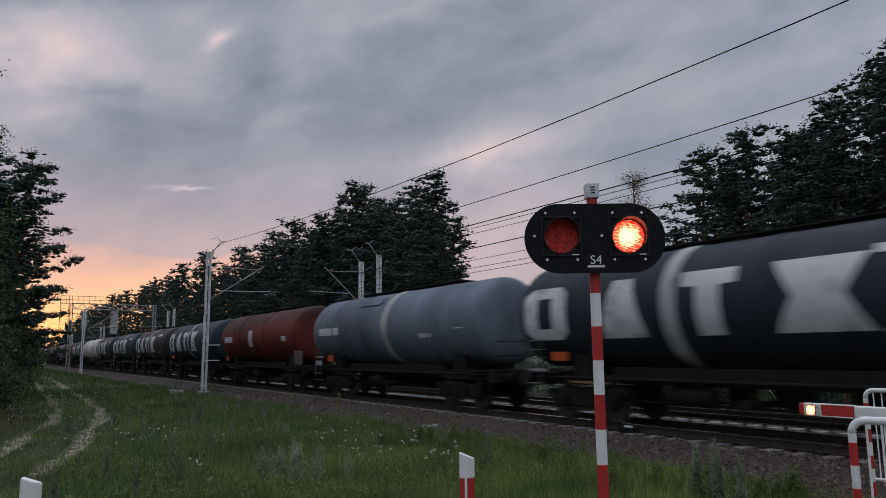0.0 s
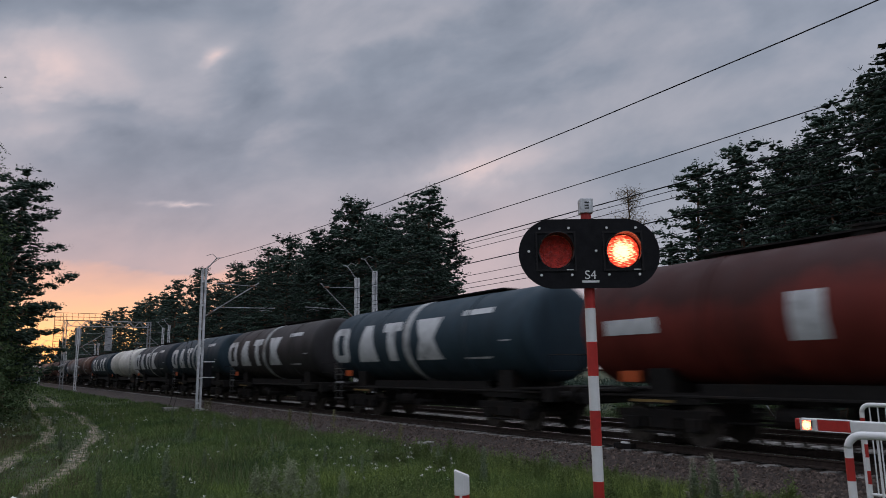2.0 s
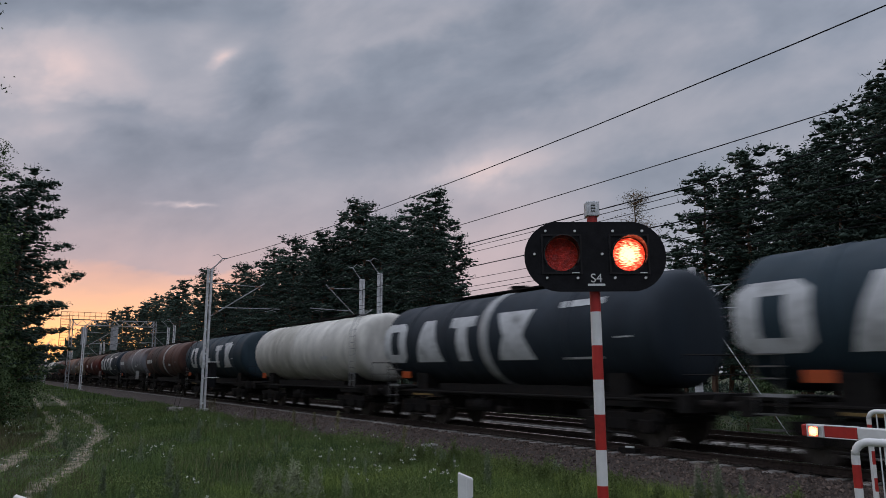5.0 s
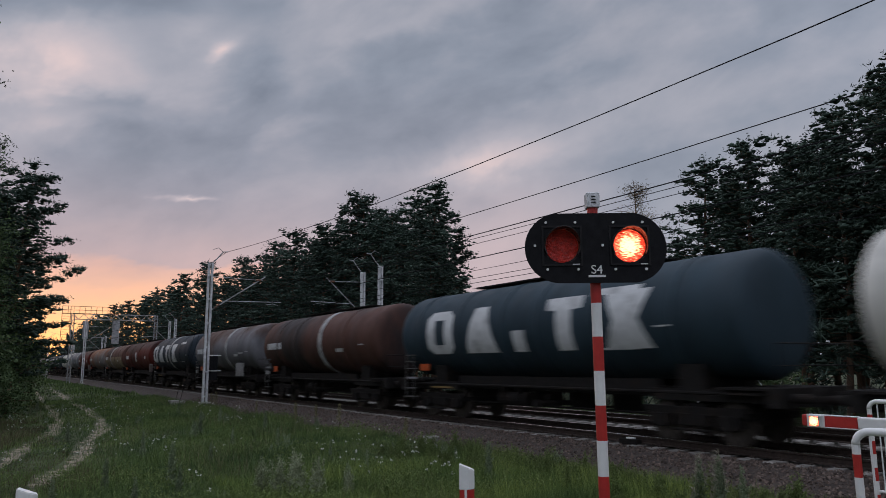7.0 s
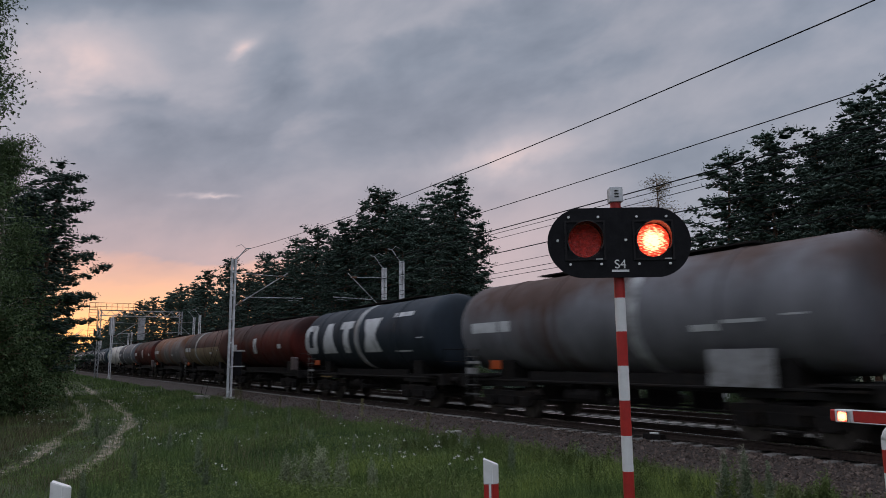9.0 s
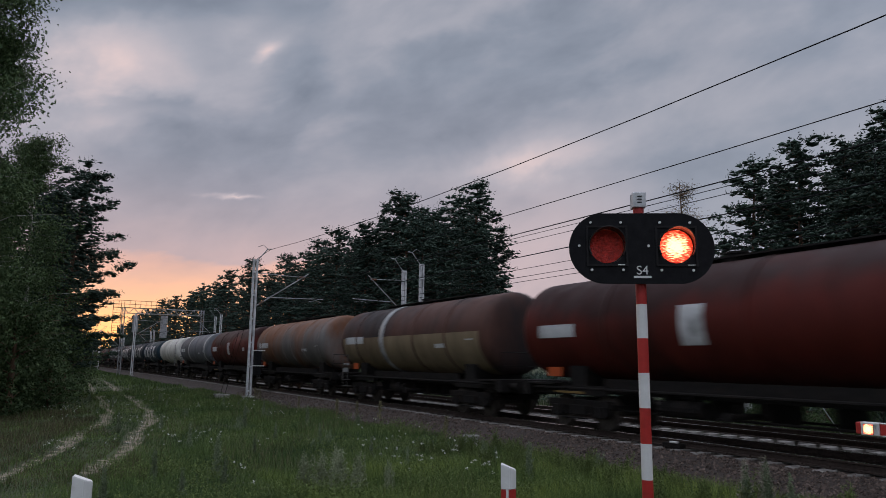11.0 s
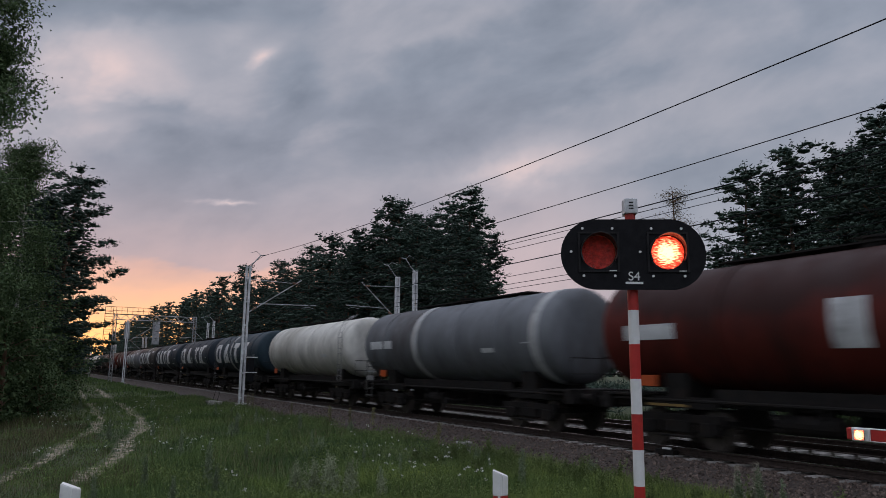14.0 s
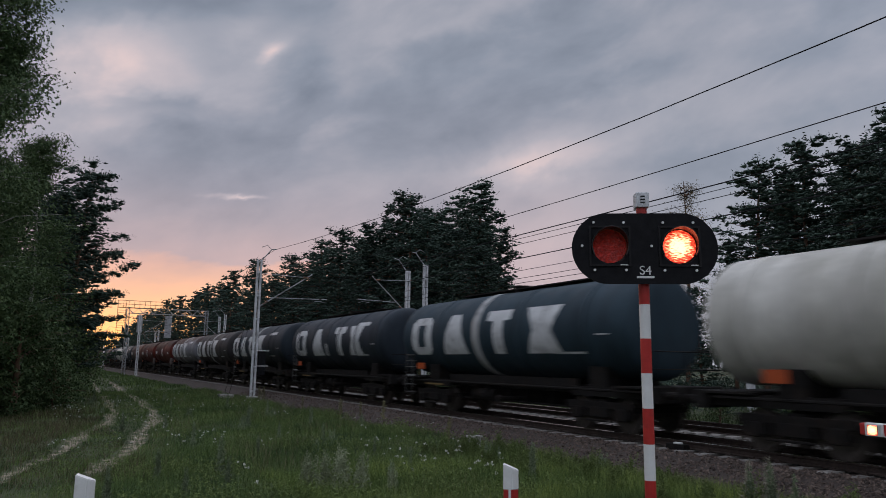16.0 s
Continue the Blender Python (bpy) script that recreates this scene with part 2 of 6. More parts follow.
M_FRAME = mat("grimy_frame", (0.021, 0.019, 0.018), 0.75, 0.1, 0.4, 7, 0.3, second=(0.045, 0.032, 0.024), second_at=0.6, spec=0.15)
M_WHITE = mat("white_paint", (0.78, 0.78, 0.76), 0.45, 0, 0.06, 9, 0.08, second=(0.62, 0.61, 0.57), second_at=0.64)
M_RED = mat("red_paint", (0.47, 0.026, 0.020), 0.5, 0, 0.14, 9, 0.08, second=(0.34, 0.024, 0.018), second_at=0.64)
M_BLACK = mat("black_board", (0.012, 0.012, 0.014), 0.7, 0, 0.3, 9, 0.1, spec=0.15)
M_BLACKPLASTIC = mat("black_plastic", (0.018, 0.017, 0.018), 0.5, 0, 0.2, 14, 0.05, spec=0.2)
M_VISOR = mat("visor_plastic", (0.030, 0.027, 0.027), 0.32, 0, 0.2, 14, 0.1)
M_LETTER = mat("white_lettering", (0.62, 0.63, 0.63), 0.6, 0, 0.14, 4, 0.1, second=(0.36, 0.36, 0.36), second_at=0.58, spec=0.2)
M_RING = mat("soiled_white_ring", (0.42, 0.43, 0.43), 0.6, 0, 0.2, 3, 0.1, second=(0.22, 0.22, 0.22), second_at=0.55)
M_BOARD = mat("dull_data_board", (0.30, 0.30, 0.30), 0.6, 0, 0.25, 5, 0.1, second=(0.16, 0.15, 0.14))
M_STEP = mat("worn_step_paint", (0.11, 0.108, 0.105), 0.6, 0, 0.25, 6, 0.1, second=(0.2, 0.18, 0.16))
M_ORANGE = mat("orange_plate", (0.45, 0.075, 0.014), 0.5, 0, 0.12, 6, 0.05)
M_YELLOW = mat("soiled_yellow_paint", (0.20, 0.125, 0.035), 0.6, 0, 0.2, 6, 0.1)
M_WIRE = mat("weathered_copper_wire", (0.02, 0.02, 0.022), 0.85, 0.0, 0.2, 4, 0, spec=0.1)
M_INSUL = mat("insulator", (0.22, 0.12, 0.08), 0.25, 0, 0.2, 8, 0)

TRACK_X, TRACK2_X, GAUGE = 14.49, 18.49, 0.75
MEADOW = -0.62


# ---- ground ----
def ground_height(x, y):
    """Meadow with gentle swells, an embankment for the crossing road, the raised bed of the tracks."""
    z = MEADOW + 0.10 * noise.noise((x * 0.11, y * 0.11, 0)) + 0.05 * noise.noise((x * 0.45, y * 0.45, 3))
    if y > 60:
        z += min(0.5, (y - 60) * 0.006) * (1 if x < 9 else 0)
    road = min(1.0, max(0.0, (3.2 - y) / 2.4)) if y > -6 else min(1.0, max(0.0, (y + 10.0) / 3.0))
    road = road * road * (3 - 2 * road)
    z = z * (1 - road) + (-0.06) * road
    if 9.6 < x < 25.5:
        bed = 1.0
        if x < 11.6:
            bed = max(0.0, (x - 9.6) / 2.0)
        if x > 22.5:
            bed = max(0.0, (25.5 - x) / 3.0)
        z = z * (1 - bed) + min(z, -0.56) * bed
    return z


def rut_centre(y):
    """The middle line of the dirt track."""
    return float(np.interp(y, (12, 16, 20, 25, 32, 38, 50, 60, 80), (-1.3, 0.0, 1.1, 2.05, 3.45, 3.95, 4.3, 4.6, 5.2))) + 0.08 * math.sin(y * 0.9)


def rut_mask(x, y):
    """How far a point lies inside one of the two wheel ruts of the dirt track."""
    best = 0.0
    for off in (-0.85, 0.85):
        w = 0.36 + 0.26 * noise.noise((y * 0.35, off * 5, 1))
        best = max(best, 1 - min(1, abs(x - rut_centre(y) - off) / w) ** 2)
    return best * min(1.0, max(0.0, (y - 14.0) / 3.0)) if y < 85 else 0.0


def build_ground():
    xs = np.unique(np.concatenate([np.linspace(-900, -60, 14), np.linspace(-60, -8, 20), np.arange(-8, 30, 0.3), np.linspace(30, 90, 24), np.linspace(90, 900, 14)]))
    ys = np.unique(np.concatenate([np.linspace(-900, -60, 12), np.linspace(-60, 0, 24), np.arange(0, 60, 0.4), np.linspace(60, 160, 50), np.linspace(160, 1400, 22)]))
    verts, ruts = [], []
    for y in ys:
        for x in xs:
            r = rut_mask(x, y) if -2 < x < 10 else 0.0
            verts.append((x, y, ground_height(x, y) - 0.06 * r))
            ruts.append(r)
    nx = len(xs)
    faces = [(j * nx + i, j * nx + i + 1, (j + 1) * nx + i + 1, (j + 1) * nx + i) for j in range(len(ys) - 1) for i in range(nx - 1)]
    m = mat("meadow_soil", (0.050, 0.066, 0.022), 0.95, 0, 0.45, 0.9, 0.9, 9, second=(0.060, 0.055, 0.024))
    nt = m.node_tree
    b = nt.nodes["Principled BSDF"]
    old = b.inputs["Base Color"].links[0].from_socket
    att = nt.nodes.new("ShaderNodeAttribute")
    att.attribute_name = "bare"
    sand = nt.nodes.new("ShaderNodeValToRGB")
    tex = nt.nodes.new("ShaderNodeTexNoise")
    tex.inputs["Scale"].default_value, tex.inputs["Detail"].default_value = 3.0, 8
    nt.links.new(nt.nodes.new("ShaderNodeTexCoord").outputs["Object"], tex.inputs["Vector"])
    nt.links.new(tex.outputs[0], sand.inputs[0])
    sand.color_ramp.elements[0].position, sand.color_ramp.elements[0].color = 0.3, (0.10, 0.082, 0.055, 1)
    sand.color_ramp.elements[1].position, sand.color_ramp.elements[1].color = 0.7, (0.33, 0.275, 0.20, 1)
    edge = nt.nodes.new("ShaderNodeMath")
    edge.operation, edge.use_clamp = "MULTIPLY_ADD", True
    br = nt.nodes.new("ShaderNodeMath")
    br.operation = "ADD"
    nt.links.new(att.outputs["Fac"], br.inputs[0])
    dbl = nt.nodes.new("ShaderNodeMath")
    dbl.operation = "MULTIPLY"
    dbl.inputs[1].default_value = 2.2
    nt.links.new(tex.outputs[0], dbl.inputs[0])
    nt.links.new(dbl.outputs[0], br.inputs[1])
    nt.links.new(br.outputs[0], edge.inputs[0])
    edge.inputs[1].default_value, edge.inputs[2].default_value = 4.0, -6.8
    mx = nt.nodes.new("ShaderNodeMix")
    mx.data_type = "RGBA"
    nt.links.new(edge.outputs[0], mx.inputs[0])
    nt.links.new(old, mx.inputs[6])
    nt.links.new(sand.outputs[0], mx.inputs[7])
    nt.links.new(mx.outputs[2], b.inputs["Base Color"])
    me = raw_mesh("ground", verts, faces, m, True)
    at = me.attributes.new("bare", "FLOAT", "POINT")
    at.data.foreach_set("value", ruts)
    tagged(link_mesh("ground", me, None), "rough green meadow with two sandy wheel ruts", "ground", kind="structure")
    # the crossing road on its low embankment
    bm = bmesh.new()
    box(bm, -60, 12.6, -5.6, -0.7, -0.30, -0.02)
    box(bm, 21.0, 120, -5.6, -0.7, -0.30, -0.02)
    tagged(part("road", bm, mat("asphalt", (0.055, 0.055, 0.057), 0.9, 0, 0.25, 4, 0.5)), "worn grey asphalt road to the crossing", "road", kind="structure")
    bm = bmesh.new()
    for k in range(6):
        box(bm, 12.65 + k * 1.38, 13.98 + k * 1.38, -5.6, -0.7, -0.16, -0.015, 0.01)
    tagged(part("crossing_deck", bm, M_CONC), "concrete crossing panels between the rails", "crossing", kind="structure")


build_ground()


# ---- tracks ----
def build_tracks():
    m_ballast = mat("ballast", (0.062, 0.046, 0.038), 0.95, 0, 0.5, 16, 1.0, 40, second=(0.048, 0.034, 0.028))
    verts, faces = [], []
    prof = [(11.05, -0.64), (11.75, -0.50), (12.75, -0.225), (13.2, -0.215), (15.9, -0.25), (16.5, -0.27), (17.0, -0.25), (19.9, -0.25), (20.5, -0.25), (21.9, -0.66)]
    ys = np.concatenate([np.arange(-60, -5.6, 2.0), np.array([-5.6]), np.arange(-0.6, 40, 0.5), np.arange(40, 420, 4.0)])
    for y in ys:
        for x, z in prof:
            j = 0.03 if abs(y) < 45 else 0.0
            verts.append((x + j * noise.noise((x * 3, y * 2, 5)), y, z + j * noise.noise((x * 4, y * 3, 1))))
    n = len(prof)
    faces = [(j * n + i, j * n + i + 1, (j + 1) * n + i + 1, (j + 1) * n + i) for j in range(len(ys) - 1) for i in range(n - 1)]
    tagged(link_mesh("ballast_bed", raw_mesh("ballast_bed", verts, faces, m_ballast, False), None), "brown-grey crushed stone ballast under two tracks", "ballast", kind="structure")
    # loose stones on the near shoulder
    rng = np.random.default_rng(4)
    cnt = 21000
    yy = 4 + 46 * rng.random(cnt) ** 1.5
    xx = np.where(rng.random(cnt) < 0.8, 11.1 + 2.3 * rng.random(cnt), 15.3 + 2.0 * rng.random(cnt))
    px = [p[0] for p in prof]
    zz = np.interp(xx, px, [p[1] for p in prof]) + 0.004
    base = np.array([(1, 0, 0), (-1, 0, 0), (0, 1, 0), (0, -1, 0), (0, 0, 0.8), (0, 0, -0.7)])
    tri = np.array([(0, 2, 4), (2, 1, 4), (1, 3, 4), (3, 0, 4), (2, 0, 5), (1, 2, 5), (3, 1, 5), (0, 3, 5)])
    size = (0.020 + 0.036 * rng.random((cnt, 1, 1)) ** 1.8)
    v = base[None] * (0.6 + 0.7 * rng.random((cnt, 6, 3))) * size
    rot = np.linalg.qr(rng.normal(size=(cnt, 3, 3)))[0]
    v = np.einsum("nij,nkj->nki", rot, v) + np.stack([xx, yy, zz], 1)[:, None]
    f = (tri[None] + 6 * np.arange(cnt)[:, None, None]).reshape(-1, 3)
    m_stone = mat("ballast_stone", (0.15, 0.125, 0.11), 0.9, 0, 0.3, 9, 0.2)
    nt = m_stone.node_tree
    geo = nt.nodes.new("ShaderNodeNewGeometry")
    rp = nt.nodes.new("ShaderNodeValToRGB")
    rp.color_ramp.elements[0].color, rp.color_ramp.elements[1].color = (0.036, 0.025, 0.020, 1), (0.170, 0.126, 0.102, 1)
    nt.links.new(geo.outputs["Random Per Island"], rp.inputs[0])
    nt.links.new(rp.outputs[0], nt.nodes["Principled BSDF"].inputs["Base Color"])
    tagged(link_mesh("ballast_stones", raw_mesh("ballast_stones", v.reshape(-1, 3).tolist(), f.tolist(), m_stone), None), "loose crushed brown-grey ballast stones", "stones", kind="stuff")

    def rail(parent, x):
        sect = [(-0.075, -0.172), (0.075, -0.172), (0.075, -0.160), (0.010, -0.140), (0.010, -0.050), (0.036, -0.038), (0.036, -0.004), (-0.036, -0.004), (-0.036, -0.038), (-0.010, -0.050), (-0.010, -0.140), (-0.075, -0.160)]
        vs = [(x + dx, y, z) for y in (-70.0, 460.0) for dx, z in sect]
        k = len(sect)
        fs = [(i, (i + 1) % k, k + (i + 1) % k, k + i) for i in range(k)]
        ob = link_mesh("rail", raw_mesh("rail", vs, fs, M_RUST), None, parent)
        bm = bmesh.new()
        box(bm, x - 0.030, x + 0.030, -70, 460, -0.006, 0.0)
        part("rail_head", bm, M_RAILTOP, ob, "polished running surface")

    bm = bmesh.new()
    r = bmesh.ops.create_cube(bm, size=1.0, matrix=Matrix.Translation((0, 0, -0.09)) @ Matrix.Diagonal((2.6, 0.28, 0.18, 1)))
    for vert in bm.verts:
        if vert.co.z > -0.05:
            vert.co.y *= 0.78
            vert.co.x *= 0.985
    bmesh.ops.bevel(bm, geom=list(bm.edges), offset=0.012, segments=1, affect="EDGES")
    sleeper = to_mesh("sleeper", bm, mat("sleeper_concrete", (0.33, 0.31, 0.285), 0.9, 0, 0.3, 5, 0.4, second=(0.17, 0.14, 0.115), second_at=0.6, per_object=0.35))
    bm = bmesh.new()
    for sx in (-1, 1):
        box(bm, sx * 0.75 - 0.17, sx * 0.75 + 0.17, -0.08, 0.08, 0.0, 0.022)
        for d in (-0.12, 0.12):
            rod(bm, (sx * 0.75 + d, 0, 0.0), (sx * 0.75 + d, 0, 0.06), 0.022, 6)
    clips = to_mesh("rail_fastening", bm, M_RUST)
    for name, cx in (("railway_track", TRACK_X), ("railway_track", TRACK2_X)):
        tr = empty(name, Matrix(), "railway track with rusty rails on concrete sleepers", "track")
        tr["kind"] = "structure"
        rail(tr, cx - GAUGE), rail(tr, cx + GAUGE)
        k, y = 0, 0.2
        far_v, far_f = [], []
        while y < 330:
            if k < 140:
                s = link_mesh("sleeper", sleeper, None, tr, pose(cx, y, -0.185 + 0.004 * math.sin(k * 2.3), 0, 0, 0.6 * math.sin(k * 1.7)))
                if y < 45 and cx == TRACK_X:
                    link_mesh("rail_fastening", clips, None, s)
            else:
                b0 = len(far_v)
                far_v += [(cx + sx * 1.3, y + sy * 0.13, z) for z in (-0.36, -0.185) for sx, sy in ((-1, -1), (1, -1), (1, 1), (-1, 1))]
                far_f += [(b0 + 4, b0 + 5, b0 + 6, b0 + 7)] + [(b0 + i, b0 + (i + 1) % 4, b0 + 4 + (i + 1) % 4, b0 + 4 + i) for i in range(4)]
            k, y = k + 1, y + 0.6
        tagged(link_mesh("far_sleepers", raw_mesh("far_sleepers", far_v, far_f, sleeper.materials[0]), None, tr), kind="stuff")


build_tracks()


# ---- the tank wagons ----
TANK_R, TANK_Z = 1.46, 2.84
HEAD_CUT = {"maroon": 0.85, "rustgrey": 0.85, "red": 0.68}


def tank_mat(name, color, second, at=0.55, spill=0.0):
    return mat("tank_" + name, color, 0.62, 0, 0.28, 0.9, 0.06, 30, second=second, second_at=at, streak=0.35, top_stain=spill, per_object=0.12, spec=0.22)


TANKS = {
    "black": tank_mat("black", (0.027, 0.037, 0.049), (0.040, 0.050, 0.062)),
    "navy": tank_mat("navy", (0.031, 0.055, 0.073), (0.042, 0.066, 0.084)),
    "brownblack": tank_mat("brownblack", (0.043, 0.040, 0.041), (0.060, 0.050, 0.047)),
    "bluegrey": tank_mat("bluegrey", (0.150, 0.185, 0.225), (0.105, 0.128, 0.158)),
    "maroon": tank_mat("maroon", (0.180, 0.032, 0.024), (0.060, 0.018, 0.015), 0.55, 0.20),
    "red": tank_mat("red", (0.108, 0.017, 0.012), (0.040, 0.012, 0.010), 0.53, 0.20),
    "white": tank_mat("white", (0.72, 0.70, 0.64), (0.52, 0.50, 0.43), 0.56),
    "brown": tank_mat("brown", (0.110, 0.052, 0.040), (0.040, 0.032, 0.032), 0.50),
    "grey": tank_mat("grey", (0.175, 0.185, 0.20), (0.10, 0.092, 0.092), 0.55),
    "greybrown": tank_mat("greybrown", (0.20, 0.20, 0.215), (0.105, 0.060, 0.047), 0.53, 0.12),
    "rustgrey": tank_mat("rustgrey", (0.215, 0.200, 0.190), (0.27, 0.120, 0.065), 0.43, 0.03),
    "beige": tank_mat("beige", (0.30, 0.23, 0.145), (0.19, 0.135, 0.085)),
}
MESH = {}


def cached(key, make):
    if key not in MESH:
        MESH[key] = make()
    return MESH[key]


def tank_mesh(material, half, head_cut, tail_cut):
    """A shell with dished ends, set back from the buffers at its head."""
    bm = bmesh.new()
    prof = [(-half + 0.42 * (k / 8) ** 1.9, TANK_R * math.sqrt(1 - (1 - k / 8) ** 2.6)) for k in range(9)]
    prof += [(y, TANK_R) for y in np.linspace(-half + 1.5, half - 1.2, 9)]
    prof += [(-y, r) for y, r in prof[8::-1]]
    prof = [(y + head_cut if y < -half + 0.8 else y - tail_cut if y > half - 0.8 else y, r) for y, r in prof]
    lathe_y(bm, prof, 48, TANK_Z)
    return to_mesh("tank", bm, material, True)


def arc_band(bm, y0, y1, a0, a1, r=TANK_R + 0.008, rows=16):
    """A curved strip on the shell between two angles (degrees from level, near side)."""
    vs = []
    for k in range(rows + 1):
        a = radians(a0 + (a1 - a0) * k / rows)
        vs.append([bm.verts.new((-r * math.cos(a), y, TANK_Z + r * math.sin(a))) for y in (y0, y1)])
    for p, q in zip(vs, vs[1:]):
        bm.faces.new((p[0], p[1], q[1], q[0]))


def shape_patch(bm, rows):
    """A painted shape on the near side of the shell: rows of (height, y from, y to)."""
    r = TANK_R + 0.009
    prev = None
    fine = []
    for (z0, a0, b0), (z1, a1, b1) in zip(rows, rows[1:]):
        n = max(1, math.ceil(abs(z1 - z0) / 0.07))
        for k in range(n):
            f = k / n
            fine.append((z0 + (z1 - z0) * f, a0 + (a1 - a0) * f, b0 + (b1 - b0) * f))
    fine.append(rows[-1])
    for z, a, b in fine:
        s = max(-1, min(1, (z - TANK_Z) / r))
        x = -r * math.sqrt(1 - s * s)
        cur = (bm.verts.new((x, a, z)), bm.verts.new((x, b, z)))
        if prev:
            bm.faces.new((prev[0], prev[1], cur[1], cur[0]))
        prev = cur


LOW, MID, TOP = 2.12, 2.84, 3.56
# plain painted blocks: a rounded block, a tapering block, a block wider above, a waisted block
BLOCKS = {
    "taper": lambda y, w: [(LOW, y - w * 0.5, y + w * 0.5), (TOP, y - w * 0.2, y + w * 0.2)],
    "stem": lambda y, w: [(LOW, y - w * 0.22, y + w * 0.22), (TOP - 0.36, y - w * 0.22, y + w * 0.22), (TOP - 0.33, y - w * 0.5, y + w * 0.5), (TOP, y - w * 0.5, y + w * 0.5)],
    "waist": lambda y, w: [(LOW, y - w * 0.5, y + w * 0.5), (MID, y - w * 0.27, y + w * 0.27), (TOP, y - w * 0.5, y + w * 0.5)],
    "small": lambda y, w: [(LOW, y - w * 0.3, y + w * 0.3), (MID - 0.1, y - w * 0.3, y + w * 0.3)],
}


def block_mesh(kind, y, w):
    bm = bmesh.new()
    if kind == "round":
        # a rounded block left bare in the middle
        lo, hi, q = LOW + 0.30, TOP - 0.30, w * 0.17
        shape_patch(bm, [(LOW, y - w * 0.32, y + w * 0.32), (LOW + 0.2, y - w * 0.5, y + w * 0.5), (lo, y - w * 0.5, y + w * 0.5)])
        shape_patch(bm, [(lo, y - w * 0.5, y - q), (hi, y - w * 0.5, y - q)])
        shape_patch(bm, [(lo, y + q, y + w * 0.5), (hi, y + q, y + w * 0.5)])
        shape_patch(bm, [(hi, y - w * 0.5, y + w * 0.5), (TOP - 0.2, y - w * 0.5, y + w * 0.5), (TOP, y - w * 0.32, y + w * 0.32)])
    else:
        shape_patch(bm, BLOCKS[kind](y, w))
    return to_mesh("painted_block", bm, M_LETTER, True)


def ring_mesh(y, w, material):
    bm = bmesh.new()
    prof = [(y - w / 2, TANK_R - 0.01), (y - w / 2, TANK_R + 0.022), (y + w / 2, TANK_R + 0.022), (y + w / 2, TANK_R - 0.01)]
    lathe_y(bm, prof, 48, TANK_Z)
    return to_mesh("ring", bm, material, True)


def box_mesh(name, material, *b, bevel=0.0):
    bm = bmesh.new()
    box(bm, *b, bevel)
    return to_mesh(name, bm, material)


def underframe(w, half, key):
    """Sills, headstocks, platforms and saddles, each a part."""
    link_mesh("centre_sill", cached(("sill", key), lambda: box_mesh("centre_sill", M_FRAME, -0.25, 0.25, -half + 0.31, half - 0.31, 0.95, 1.20)), None, w)
    side = cached("side_sill", lambda: box_mesh("side_sill", M_FRAME, -0.09, 0.09, -1.55, 1.55, 0.93, 1.195))
    head = cached("headstock", lambda: box_mesh("headstock", M_FRAME, -1.30, 1.30, -0.15, 0.15, 0.86, 1.26, bevel=0.01))
    plat = cached("platform", lambda: box_mesh("end_platform", M_FRAME, -1.30, 1.30, -0.6, 0.6, 1.20, 1.25))
    saddle = cached("saddle", lambda: box_mesh("saddle", M_FRAME, -1.05, 1.05, -0.35, 0.35, 1.06, 1.75, bevel=0.02))
    for e in (-1, 1):
        link_mesh("headstock", head, None, w, pose(0, e * (half - 0.15), 0))
        link_mesh("end_platform", plat, None, w, pose(0, e * (half - 0.9), 0))
        link_mesh("saddle", saddle, None, w, pose(0, e * (half - 2.3), 0))
        for s in (-0.95, 0.95):
            link_mesh("side_sill", side, None, w, pose(s, e * (half - 1.86), 0))

    def reservoir():
        bm = bmesh.new()
        rod(bm, (0, -0.65, 0), (0, 0.65, 0), 0.21, 14)
        for e in (-0.4, 0.4):
            box(bm, -0.24, 0.24, e - 0.03, e + 0.03, -0.05, 0.42)
        return to_mesh("air_reservoir", bm, M_GEAR)

    def rigging():
        bm = bmesh.new()
        for x in (-0.55, 0.55):
            rod(bm, (x, -half + 3.3, 0.55), (x, half - 3.3, 0.55), 0.03, 6)
        for y in np.linspace(-half + 3.6, half - 3.6, 6):
            box(bm, -0.62, 0.62, y - 0.03, y + 0.03, 0.50, 0.98)
        return to_mesh("brake_rigging", bm, M_GEAR)
    link_mesh("air_reservoir", cached("reservoir", reservoir), None, w, pose(-0.7, 1.5, 0.72))
    link_mesh("brake_rigging", cached(("rigging", key), rigging), None, w)
    # dark plates added below the shell, where there is only shade
    shade_fill = cached(("shade_fill", key), lambda: box_mesh("side_beam", M_FRAME, -0.03, 0.03, -half + 3.3, half - 3.3, 1.12, 1.40))
    for sx in (-0.9, 0.9):
        link_mesh("side_beam", shade_fill, None, w, pose(sx, 0, 0))

    def bar():
        bm = bmesh.new()
        rod(bm, (0, -half + 0.5, 0), (0, half - 0.5, 0), 0.035, 6)
        return to_mesh("side_rail", bm, M_FRAME)
    for s in (-1.25, 1.25):
        link_mesh("side_rail", cached(("bar", key), bar), None, w, pose(s, 0, 1.12))


